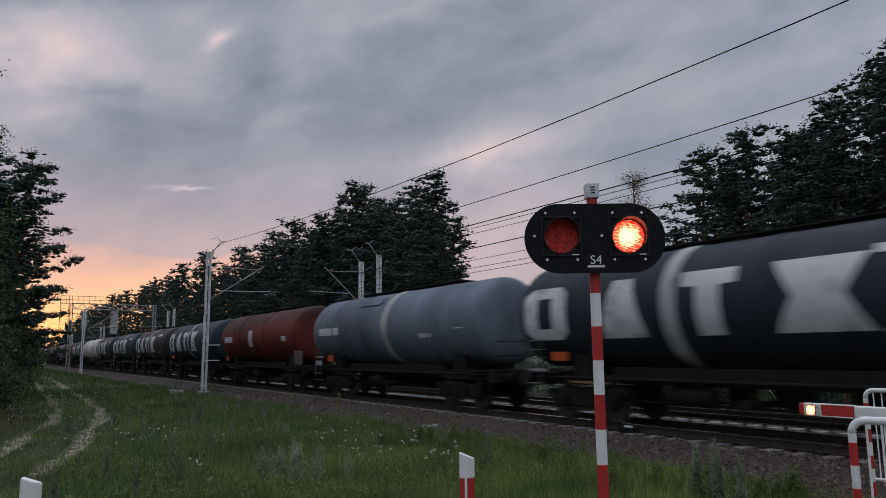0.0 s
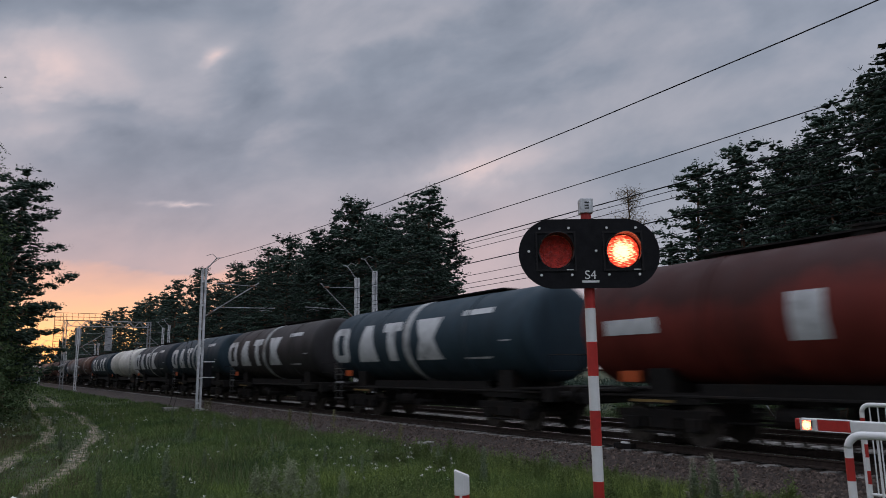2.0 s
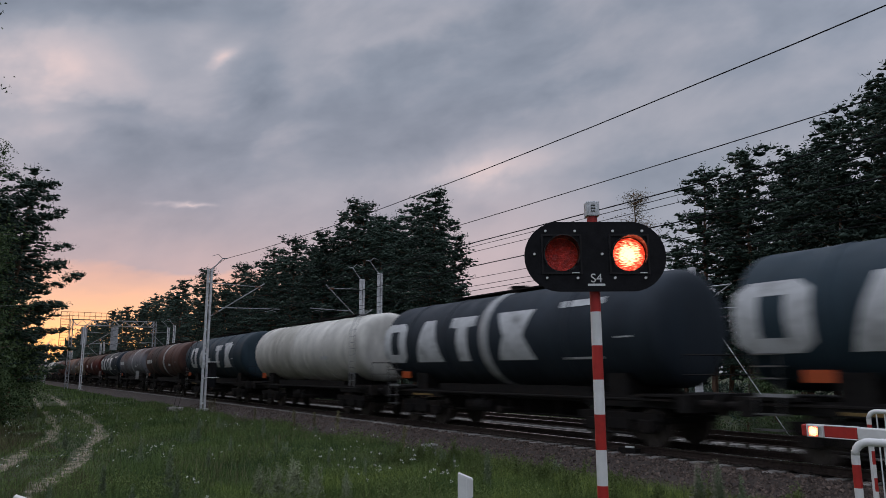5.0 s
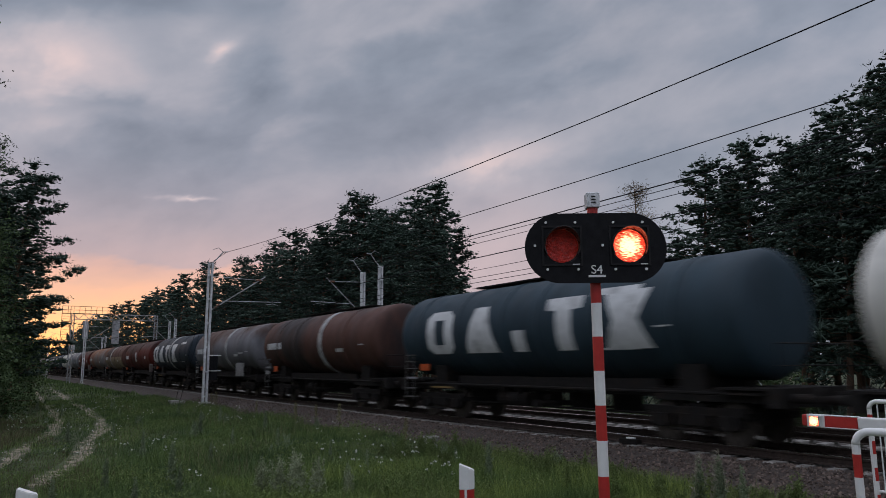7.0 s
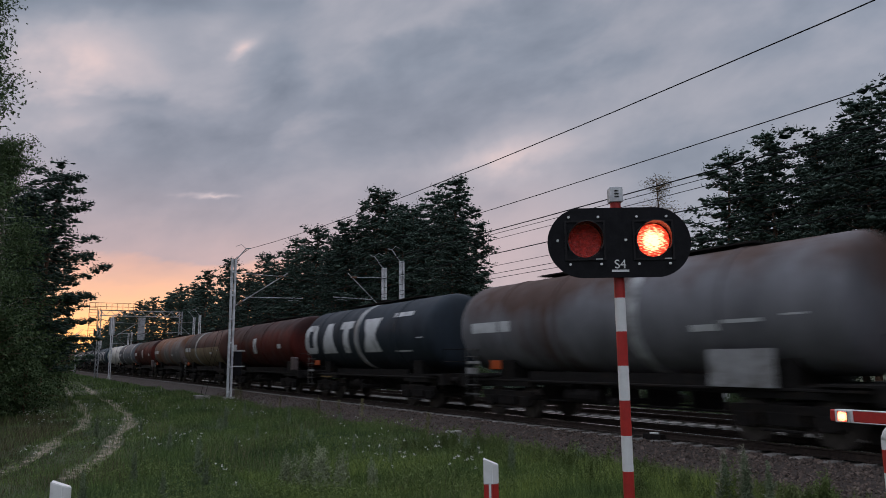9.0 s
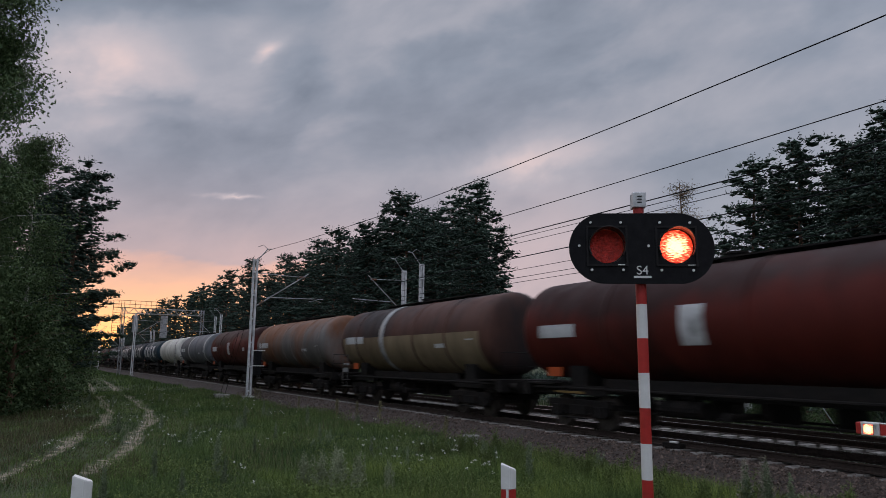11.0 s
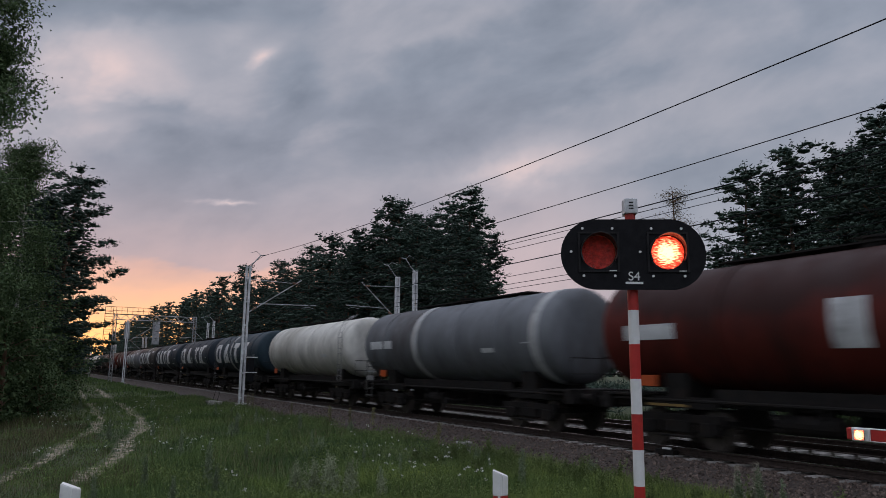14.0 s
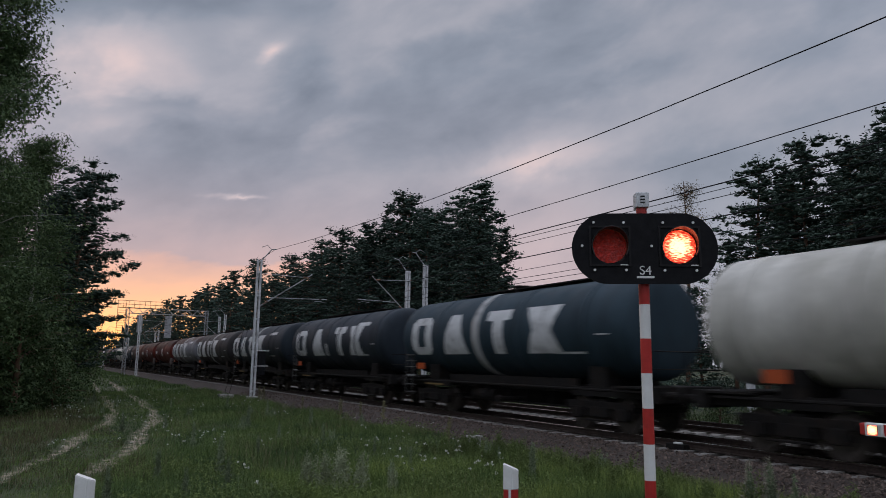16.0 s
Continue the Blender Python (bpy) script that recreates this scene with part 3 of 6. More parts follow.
def bogie_mesh():
    bm = bmesh.new()
    for s in (-1, 1):
        x = s * 1.02
        box(bm, x - 0.07, x + 0.07, -1.35, 1.35, 0.62, 0.80, 0.02)
        box(bm, x - 0.08, x + 0.08, -0.42, 0.42, 0.38, 0.66, 0.02)
        for e in (-0.9, 0.9):
            box(bm, x - 0.11, x + 0.11, e - 0.19, e + 0.19, 0.32, 0.64, 0.03)
            for d in (-0.27, 0.27):
                rod(bm, (x, e + d, 0.40), (x, e + d, 0.66), 0.075, 8)
        rod(bm, (s * 1.16, -0.5, 0.30), (s * 1.16, 0.5, 0.30), 0.03, 6)
    box(bm, -1.0, 1.0, -0.28, 0.28, 0.55, 0.86, 0.02)
    for e in (-1.3, 1.3):
        box(bm, -1.0, 1.0, e - 0.06, e + 0.06, 0.55, 0.70)
    return to_mesh("bogie", bm, M_GEAR)


def wheelset_mesh():
    bm = bmesh.new()
    for s in (-1, 1):
        x0 = s * 0.75
        m = Matrix.Translation((x0, 0, 0)) @ Matrix.Rotation(math.pi / 2, 4, "Y")
        bmesh.ops.create_cone(bm, cap_ends=True, segments=28, radius1=0.46, radius2=0.46, depth=0.13, matrix=m)
        m = Matrix.Translation((s * 0.675, 0, 0)) @ Matrix.Rotation(math.pi / 2, 4, "Y")
        bmesh.ops.create_cone(bm, cap_ends=True, segments=28, radius1=0.49, radius2=0.49, depth=0.035, matrix=m)
    rod(bm, (-1.0, 0, 0), (1.0, 0, 0), 0.085, 10)
    for s in (-1, 1):
        for a in range(4):
            c, d = math.cos(a * math.pi / 2) * 0.26, math.sin(a * math.pi / 2) * 0.26
            rod(bm, (s * 0.82, c, d), (s * 0.835, c, d), 0.05, 6)
    return to_mesh("wheelset", bm, mat("wheel_steel", (0.10, 0.085, 0.075), 0.55, 0.6, 0.3, 7, 0.2))


def buffer_mesh():
    bm = bmesh.new()
    rod(bm, (0, 0, 0), (0, 0.36, 0), 0.10, 12)
    rod(bm, (0, 0.30, 0), (0, 0.58, 0), 0.075, 12)
    bmesh.ops.create_cone(bm, cap_ends=True, segments=18, radius1=0.23, radius2=0.21, depth=0.05, matrix=Matrix.Translation((0, 0.60, 0)) @ Matrix.Rotation(-math.pi / 2, 4, "X"))
    return to_mesh("buffer", bm, M_GEAR)


def walkway_mesh(half):
    bm = bmesh.new()
    z = TANK_Z + TANK_R
    box(bm, -0.32, 0.32, -half * 0.55, half * 0.55, z + 0.06, z + 0.10)
    for y in np.linspace(-half * 0.5, half * 0.5, 9):
        rod(bm, (-0.3, y, z - 0.04), (-0.3, y, z + 0.07), 0.02, 5)
        rod(bm, (0.3, y, z - 0.04), (0.3, y, z + 0.07), 0.02, 5)
    return to_mesh("walkway", bm, M_FRAME)


def manhole_mesh():
    bm = bmesh.new()
    z = TANK_Z + TANK_R
    rod(bm, (0, 0, z - 0.08), (0, 0, z + 0.16), 0.30, 20)
    rod(bm, (0, 0, z + 0.16), (0, 0, z + 0.21), 0.34, 20)
    rod(bm, (0.5, 0.5, z - 0.12), (0.5, 0.5, z + 0.12), 0.07, 10)
    return to_mesh("manhole", bm, M_FRAME)


def ladder_mesh():
    bm = bmesh.new()
    for y in (-0.21, 0.21):
        tube(bm, [(0, y, 1.2), (0, y, 3.5), (0.25, y, 4.05), (0.8, y, 4.42)], 0.02, 5)
    for k in range(9):
        rod(bm, (0, -0.21, 1.45 + k * 0.26), (0, 0.21, 1.45 + k * 0.26), 0.014, 5)
    return to_mesh("ladder", bm, M_BOARD)


def handrail_mesh():
    bm = bmesh.new()
    tube(bm, [(-1.22, 0, 1.25), (-1.22, 0, 2.15), (1.22, 0, 2.15), (1.22, 0, 1.25)], 0.02, 5)
    rod(bm, (0, 0, 1.25), (0, 0, 2.15), 0.016, 5)
    rod(bm, (-1.22, 0, 1.7), (1.22, 0, 1.7), 0.014, 5)
    return to_mesh("handrail", bm, M_FRAME)


def valve_mesh():
    bm = bmesh.new()
    rod(bm, (0, 0, 0.62), (0, 0, 1.50), 0.14, 12)
    rod(bm, (-1.25, 0, 0.66), (1.25, 0, 0.66), 0.075, 10)
    for s in (-1, 1):
        rod(bm, (s * 1.25, 0, 0.66), (s * 1.36, 0, 0.66), 0.12, 12)
        rod(bm, (s * 0.9, 0, 0.66), (s * 0.9, 0, 0.92), 0.05, 8)
    return to_mesh("discharge_valve", bm, M_GEAR)


def plate_mesh(y0, y1, z0, z1, material, name, x=-1.42):
    bm = bmesh.new()
    box(bm, x - 0.012, x + 0.012, y0, y1, z0, z1, 0.004)
    return to_mesh(name, bm, material)


def tag_mesh(y0, y1, z0, z1):
    bm = bmesh.new()
    shape_patch(bm, [(z0, y0, y1), (z1, y0, y1)])
    return to_mesh("marking", bm, M_LETTER, True)


def cabinet_mesh():
    bm = bmesh.new()
    box(bm, -1.30, -1.05, -0.32, 0.32, 1.26, 1.98, 0.06)
    return to_mesh("end_cabinet", bm, mat("cabinet_paint", (0.12, 0.09, 0.085), 0.6, 0, 0.2, 5, 0.1))


def wagon(style, length, label):
    """One four-axle tank wagon, its origin on the rail head at mid-length; +y is its tail."""
    color, letters, rings, extra = style
    half = length / 2 - 0.62
    th = half - 0.05
    w = empty("tank_wagon", Matrix(), label, "tank wagon", "wagons of the train")
    key = round(length, 2)
    link_mesh("tank", cached(("tank", color, key), lambda: tank_mesh(TANKS[color], th, HEAD_CUT.get(color, 0.55), 0.30 if color == "white" else 0.0)), None, w)
    underframe(w, half, key)
    link_mesh("walkway", cached(("walk", key), lambda: walkway_mesh(half)), None, w)
    link_mesh("manhole", cached("manhole", manhole_mesh), None, w, pose(0, 0.3, 0))
    link_mesh("ladder", cached("ladder", ladder_mesh), None, w, pose(-1.53, -th + 1.25, 0) if color == "white" else pose(1.53, -0.9, 0, 0, 0, 180))
    link_mesh("discharge_valve", cached("valve", valve_mesh), None, w, pose(0, -0.2, 0))
    for e in (-1, 1):
        link_mesh("handrail", cached("handrail", handrail_mesh), None, w, pose(0, e * (half - 0.06), 0))
        bg = link_mesh("bogie", cached("bogie", bogie_mesh), None, w, pose(0, e * (half - 2.3), 0))
        for a in (-0.9, 0.9):
            link_mesh("wheelset", cached("wheelset", wheelset_mesh), None, bg, pose(0, a, 0.46))
        for s in (-0.87, 0.87):
            link_mesh("buffer", cached("buffer", buffer_mesh), None, w, pose(s, e * half, 1.05, 0, 0, 0 if e > 0 else 180))
    def coupler():
        bm = bmesh.new()
        box(bm, -0.05, 0.05, 0.0, 0.30, 0.98, 1.08, 0.015)
        rod(bm, (0, 0.22, 1.0), (0, 0.55, 0.90), 0.03, 8)
        return to_mesh("coupling", bm, M_GEAR)
    for e in (-1, 1):
        link_mesh("coupling", cached("coupling", coupler), None, w, pose(0, e * half, 0, 0, 0, 0 if e > 0 else 180))
    # stiffening rings, painted blocks and plates keep their distance from the tail
    shift = pose(0, th - 7.0, 0)
    for y, kind in rings:
        width = 0.12 if kind == "plain" else 0.42
        m = TANKS[color] if kind == "plain" else M_RING
        link_mesh("ring", cached(("ring", y, kind, color if kind == "plain" else ""), lambda: ring_mesh(y, width, m)), None, w, shift, "" if kind == "plain" else "white painted ring")
    for kind, y, wd in letters:
        link_mesh("painted_block", cached(("block", kind, y, wd), lambda: block_mesh(kind, y, wd)), None, w, shift, "white painted block")
    for name, args in extra:
        if name == "plate":
            link_mesh("warning_plate", cached(("plate",) + args, lambda: plate_mesh(*args, M_ORANGE, "warning_plate")), None, w, shift, "orange warning plate")
        elif name == "tag":
            link_mesh("marking", cached(("tag",) + args, lambda: tag_mesh(*args)), None, w, shift, "pale painted marking")
        elif name == "panel":
            def panel():
                bm = bmesh.new()
                arc_band(bm, args[0], args[1], 38, 56, TANK_R + 0.05)
                bmesh.ops.solidify(bm, geom=list(bm.faces), thickness=0.03)
                return to_mesh("side_panel", bm, TANKS[color])
            link_mesh("side_panel", cached(("panel",) + args, panel), None, w, shift, "raised sheet panel on the shoulder")
        elif name == "board":
            link_mesh("data_board", cached(("board",) + args, lambda: plate_mesh(*args, M_BOARD, "data_board", -1.38)), None, w, shift, "pale data board")
        elif name == "sill":
            link_mesh("sill_plate", cached(("sill",) + args, lambda: plate_mesh(*args, M_YELLOW, "sill_plate", -1.32)), None, w, shift, "yellow sill plate")
        elif name == "steps":
            def steps():
                bm = bmesh.new()
                for z in (0.62, 0.92, 1.62, 1.86, 2.10):
                    box(bm, -1.42, -1.18, -0.26, 0.26, z, z + 0.03)
                for y in (-0.27, 0.27):
                    rod(bm, (-1.38, y, 0.55), (-1.38, y, 2.15), 0.016, 6)
                return to_mesh("end_steps", bm, M_STEP)
            link_mesh("end_steps", cached("end_steps", steps), None, w, pose(0, args[0] + th - 7.0, 0))
        elif name == "cabinet":
            link_mesh("end_cabinet", cached("cabinet", cabinet_mesh), None, w, pose(0, args[0] - (th - 7.0), 0))
        elif name == "lower":
            def lower():
                bm = bmesh.new()
                arc_band(bm, -th + 1.1, th - 0.55, -80, 2, TANK_R + 0.006)
                return to_mesh("lower_coat", bm, TANKS["beige"], True)
            link_mesh("lower_coat", cached(("lower", key), lower), None, w, None, "beige lower coat of paint")
    return w


FIVE = [("round", 6.05, 1.65), ("taper", 3.72, 1.7), ("stem", 1.6, 1.4), ("waist", -1.07, 1.7)]
FIVE_N = [("round", 5.95, 1.5), ("taper", 3.55, 1.7), ("stem", 1.55, 1.4), ("waist", -1.0, 1.7)]
FIVE_X = [("round", 5.74, 1.7), ("taper", 2.95, 1.5), ("stem", 0.45, 1.4), ("waist", -1.97, 1.85)]
FIVE_B = [("round", 5.14, 1.65), ("taper", 2.6, 1.75), ("stem", -0.3, 1.4), ("waist", -2.7, 1.7)]
FIVE_W = [("round", 4.2, 1.62), ("taper", 1.86, 1.7), ("small", -0.06, 0.95), ("stem", -2.0, 1.4), ("waist", -4.2, 1.5)]
FIVE_V = [("round", 5.1, 1.8), ("taper", 2.23, 1.8), ("small", 0.8, 0.7), ("stem", -1.05, 1.5), ("waist", -3.2, 1.7)]
R_BLACK = [(5.0, "plain"), (2.7, "plain"), (0.4, "white"), (-3.3, "plain")]
R_BLACKX = [(4.4, "plain"), (1.5, "white"), (-0.8, "plain"), (-4.2, "plain")]
R_BLACKB = [(3.9, "plain"), (1.1, "white"), (-1.4, "plain"), (-4.6, "plain")]
R_PLAIN = [(5.6, "plain"), (3.1, "plain"), (0.75, "plain"), (-0.9, "plain"), (-3.1, "plain"), (-5.6, "plain")]
R_BAND = [(4.6, "plain"), (2.3, "plain"), (-0.2, "white"), (-3.4, "plain")]
R_BAND2 = [(4.6, "plain"), (2.1, "plain"), (-1.05, "white"), (-3.6, "plain")]
R_BAND3 = [(4.8, "plain"), (2.0, "white"), (-1.0, "plain"), (-3.6, "plain")]
SMALL = [("plate", (4.9, 5.5, 1.56, 1.80)), ("tag", (-4.5, -3.1, 2.1, 2.16)), ("tag", (-4.6, -3.0, 3.50, 3.68)), ("tag", (-5.6, -5.1, 2.6, 2.64)), ("board", (5.8, 6.5, 1.27, 1.34)), ("steps", (6.3,)), ("sill", (3.6, 4.9, 0.98, 1.04))]
PALE = [("plate", (4.55, 5.1, 1.46, 1.74)), ("tag", (4.0, 6.1, 2.62, 2.95)), ("tag", (-3.6, -2.8, 2.35, 2.5)), ("board", (5.9, 6.6, 1.3, 1.5)), ("board", (5.8, 6.5, 1.62, 1.72)), ("tag", (-5.6, -5.1, 2.6, 2.64)), ("steps", (6.3,))]
GREYX = PALE + [("board", (-4.8, -3.2, 1.15, 1.95)), ("tag", (-4.6, -3.5, 2.5, 2.58))]
REDX = [("plate", (5.0, 5.6, 1.44, 1.7)), ("tag", (4.4, 6.0, 2.55, 2.92)), ("tag", (0.5, 1.2, 2.25, 3.2)), ("tag", (-4.9, -4.3, 2.5, 2.75)), ("cabinet", (-6.0,)), ("sill", (4.2, 5.4, 0.98, 1.04))]
STYLES = {
    "letters_x": ("black", FIVE_X, R_BLACKX, SMALL),
    "letters_navy": ("navy", FIVE, R_BLACK, SMALL),
    "letters_first": ("navy", FIVE_N, R_BLACK, SMALL),
    "letters_brown": ("brownblack", FIVE, R_BLACK, SMALL),
    "letters_black": ("black", FIVE, R_BLACK, SMALL),
    "letters_w": ("navy", FIVE_W, R_PLAIN, SMALL),
    "letters_bx": ("navy", FIVE_B, R_BLACKB, SMALL[:2] + SMALL[3:]),
    "letters_bw": ("black", FIVE_V, R_PLAIN, SMALL),
    "bluegrey": ("bluegrey", [], R_BAND, PALE + [("panel", (0.6, 2.5, 3.66, 3.98))]),
    "maroon": ("maroon", [], [(3.2, "plain"), (-1.2, "plain")], REDX),
    "red": ("red", [], [(3.2, "plain"), (-1.2, "plain")], REDX[:2] + [("tag", (-0.1, 0.6, 2.25, 3.2))] + REDX[3:]),
    "white": ("white", [], R_PLAIN, PALE[:1] + PALE[2:3]),
    "brown": ("brown", [], R_BAND2, PALE),
    "greybrown": ("greybrown", [], R_BAND2, GREYX),
    "halves": ("brown", [], R_BAND3, [("lower", ())] + PALE),
    "rustgrey": ("rustgrey", [], R_PLAIN, PALE),
    "grey": ("grey", [], R_BAND3 + [(-5.7, "white")], PALE),
    "pale_letters": ("greybrown", FIVE, R_BLACK, SMALL),
}
LABELS = {
    "letters_x": "black tank wagon with large white painted blocks", "letters_navy": "blue-black tank wagon with large white painted blocks", "letters_first": "blue-black tank wagon with large white painted blocks",
    "letters_brown": "brown-black grimy tank wagon with large white painted blocks", "letters_black": "grimy black tank wagon with large white painted blocks",
    "letters_w": "dark blue tank wagon with large white blocks and a small one", "letters_bx": "blue-black tank wagon with white blocks and a white ring",
    "letters_bw": "black tank wagon with five white painted blocks", "bluegrey": "blue-grey tank wagon with one white ring",
    "maroon": "dark maroon tank wagon with small white markings", "red": "rusty red tank wagon with small white markings",
    "white": "dirty cream-white tank wagon with plain rings", "brown": "rust-brown tank wagon with one white ring",
    "greybrown": "grey tank wagon stained brown with a white ring", "halves": "brown tank wagon with a beige lower half",
    "rustgrey": "grey tank wagon with orange rust patches", "grey": "mid-grey tank wagon with one white ring", "pale_letters": "faded grey tank wagon with white painted blocks",
}
# style and the place of each wagon's tail at 0 s
TRAIN = [("letters_x", 16.2), ("bluegrey", 31.6), ("maroon", 47.0), ("letters_first", 62.4), ("letters_brown", 77.7), ("letters_navy", 92.9),
         ("letters_black", 108.2), ("white", 124.2), ("letters_w", 140.5), ("brown", 156.1), ("greybrown", 171.4), ("letters_black", 186.5),
         ("red", 202.4), ("halves", 217.8), ("rustgrey", 233.6), ("red", 248.8), ("grey", 264.3), ("white", 279.6), ("letters_bx", 294.9),
         ("letters_bw", 310.2), ("letters_black", 325.5), ("letters_brown", 340.8), ("pale_letters", 356.1), ("red", 371.4), ("red", 386.7),
         ("brown", 402.0), ("letters_black", 417.3), ("white", 432.6), ("grey", 447.9), ("brown", 463.2), ("letters_navy", 478.5), ("maroon", 493.8)]
SPEED = 16.75
WAGONS = []
before = 0.9
for style_name, tail in TRAIN:
    length = tail - before
    length = round(length * 20) / 20
    WAGONS.append((wagon(STYLES[style_name], length, LABELS[style_name]), tail + 0.62 - length / 2))
    before = tail


# ---- masts and wires ----
def lattice_mast(m, h, label, horn=1):
    """A steel mast of two channels with battens on a concrete foot."""
    mast = empty("catenary_mast", m, label, "mast", "masts along the line")
    bm = bmesh.new()
    box(bm, -0.32, 0.32, -0.32, 0.32, -0.5, 0.22, 0.03)
    part("foundation", bm, M_CONC, mast)
    for s in (-1, 1):
        bm = bmesh.new()
        x0, x1 = sorted((s * 0.165, s * 0.045))
        box(bm, x0, x1, -0.09, 0.09, 0.1, h)
        part("channel", bm, M_GALV, mast)
    z = 0.5
    while z < h - 0.2:
        for yy in (-0.08, 0.08):
            link_mesh("batten", cached("batten", lambda: box_mesh("batten", M_GALV, -0.14, 0.14, -0.005, 0.005, 0, 0.10)), None, mast, pose(0, yy * 1.18, z))
        z += 1.5
    bm = bmesh.new()
    tube(bm, [(0, 0, h - 0.15), (horn * 0.35, 0, h + 0.25), (horn * 0.75, 0, h + 0.75), (horn * 1.05, 0, h + 0.78)], 0.035, 6)
    tube(bm, [(horn * 0.75, 0, h + 0.75), (horn * 0.45, 0, h + 1.0), (horn * 0.1, 0, h + 0.85)], 0.018, 5)
    part("horn", bm, M_BRACKET, mast)
    return mast


def cantilever(mast, side, hz, reach):
    """The bracket that carries the wires over its track; side: +1 towards larger x."""
    s = side
    bm = bmesh.new()
    tube(bm, [(s * 0.2, 0, hz), (s * reach, 0, hz + 2.25)], 0.04, 7)
    tube(bm, [(s * 0.2, 0, hz + 2.1), (s * (reach - 0.15), 0, hz + 2.0)], 0.022, 6)
    tube(bm, [(s * 0.8, 0, hz + 0.55), (s * (reach + 1.1), 0, hz + 0.62)], 0.03, 6)
    tube(bm, [(s * (reach + 0.1), 0, hz + 0.42), (s * (reach + 0.6), 0, hz + 0.50), (s * (reach + 0.95), 0, hz + 0.40)], 0.018, 5)
    br = part("cantilever", bm, M_BRACKET, mast)
    for a, b in (((s * 0.35, 0, hz + 0.10), (s * 0.65, 0, hz + 0.33)), ((s * (reach - 0.6), 0, hz + 2.02), (s * (reach - 0.25), 0, hz + 2.0))):
        bm = bmesh.new()
        a, b = Vector(a), Vector(b)
        d = (b - a).normalized()
        out = d.cross(Vector((0, 1, 0))).normalized()
        across = out.cross(d)
        rings = []
        for k in range(29):
            r = 0.075 if k % 4 in (1, 2) else 0.035
            p = a.lerp(b, k / 28)
            rings.append([bm.verts.new(p + (out * math.cos(q) + across * math.sin(q)) * r) for q in (j * math.tau / 10 for j in range(10))])
        for r0, r1 in zip(rings, rings[1:]):
            for k in range(10):
                bm.faces.new((r0[k], r0[(k + 1) % 10], r1[(k + 1) % 10], r1[k]))
        bm.faces.new(rings[0][::-1])
        bm.faces.new(rings[-1])
        part("insulator", bm, M_INSUL, br)


NEAR_MASTS = [(-20.3, 11.55), (44.9, 11.55), (109.5, 11.5), (174.5, 11.4), (240.0, 11.4)]
FAR_MASTS = [(-21.0, 21.6), (43.6, 21.6), (106.0, 21.9), (172.5, 21.6), (238.0, 21.6)]
for i, (y, x) in enumerate(NEAR_MASTS):
    m = lattice_mast(pose(x, y, -0.62), 8.85, "pale galvanised lattice mast with a bracket on a concrete foot", 1)
    cantilever(m, 1, 5.9, 3.55)
for i, (y, x) in enumerate(FAR_MASTS):
    m = lattice_mast(pose(x, y, -0.62), 8.75, "pale galvanised lattice mast beyond the tracks", -1)
    cantilever(m, -1, 5.95, 2.7)
    if i:
        lattice_mast(pose(x + 0.4, y - 1.85, -0.62), 9.0, "pale galvanised anchor mast beyond the tracks", -1)


def stay(a, b, r=0.012):
    bm = bmesh.new()
    tube(bm, [a, b], r, 6)
    tagged(part("stay_wire", bm, M_WIRE), "thin dark stay wire anchored in the ground", "wire", "stay wires")


stay((11.55, 45.1, 5.7), (11.45, 50.9, -0.6))
stay((11.5, 45.1, 6.6), (11.3, 51.6, -0.6))


def roadside_pole():
    """A short line pole beyond the tracks with an arm, a strut and a stay."""
    p = empty("line_pole", pose(24.0, 18.3, -0.62), "short pale steel pole with a bracket and stay wire", "pole")
    bm = bmesh.new()
    box(bm, -0.10, 0.10, -0.13, 0.13, 0, 6.58, 0.01)
    part("shaft", bm, M_GALV, p)
    bm = bmesh.new()
    tube(bm, [(0, 0, 5.72), (0, -1.75, 5.72)], 0.022, 6)
    part("arm", bm, M_GALV, p)
    bm = bmesh.new()
    tube(bm, [(0, -0.1, 4.85), (0, -1.8, 5.75)], 0.022, 6)
    part("strut", bm, M_GALV, p)
    bm = bmesh.new()
    tube(bm, [(0, -0.1, 4.86), (0, -2.15, 4.80)], 0.018, 6)
    part("lower_arm", bm, M_GALV, p)
    bm = bmesh.new()
    tube(bm, [(0, -0.1, 5.3), (0, -3.7, 0.05)], 0.016, 6)
    part("stay", bm, M_GALV, p)


roadside_pole()


def wire(name, x, masts, z_mast, sag, r, label):
    """One wire from mast to mast with its sag."""
    bm = bmesh.new()
    pts = []
    ys = [p[0] for p in masts]
    for y0, y1 in zip(ys, ys[1:]):
        for k in range(12):
            f = k / 12
            pts.append((x, y0 + (y1 - y0) * f, z_mast - sag * 4 * f * (1 - f)))
    tube(bm, pts, r, 5)
    return tagged(part(name, bm, M_WIRE), label, "wire")


def droppers(x, masts, z_top, sag, z_low):
    ys = [p[0] for p in masts]
    for y0, y1 in zip(ys, ys[1:4]):
        for k in range(1, 5):
            f = k / 5 + 0.03
            z1 = z_top - sag * 4 * f * (1 - f)
            bm = bmesh.new()
            rod(bm, (x, y0 + (y1 - y0) * f, z_low), (x, y0 + (y1 - y0) * f, z1), 0.007, 4)
            tagged(part("dropper", bm, M_WIRE), "thin vertical wire between the overhead wires", "wire", "droppers")


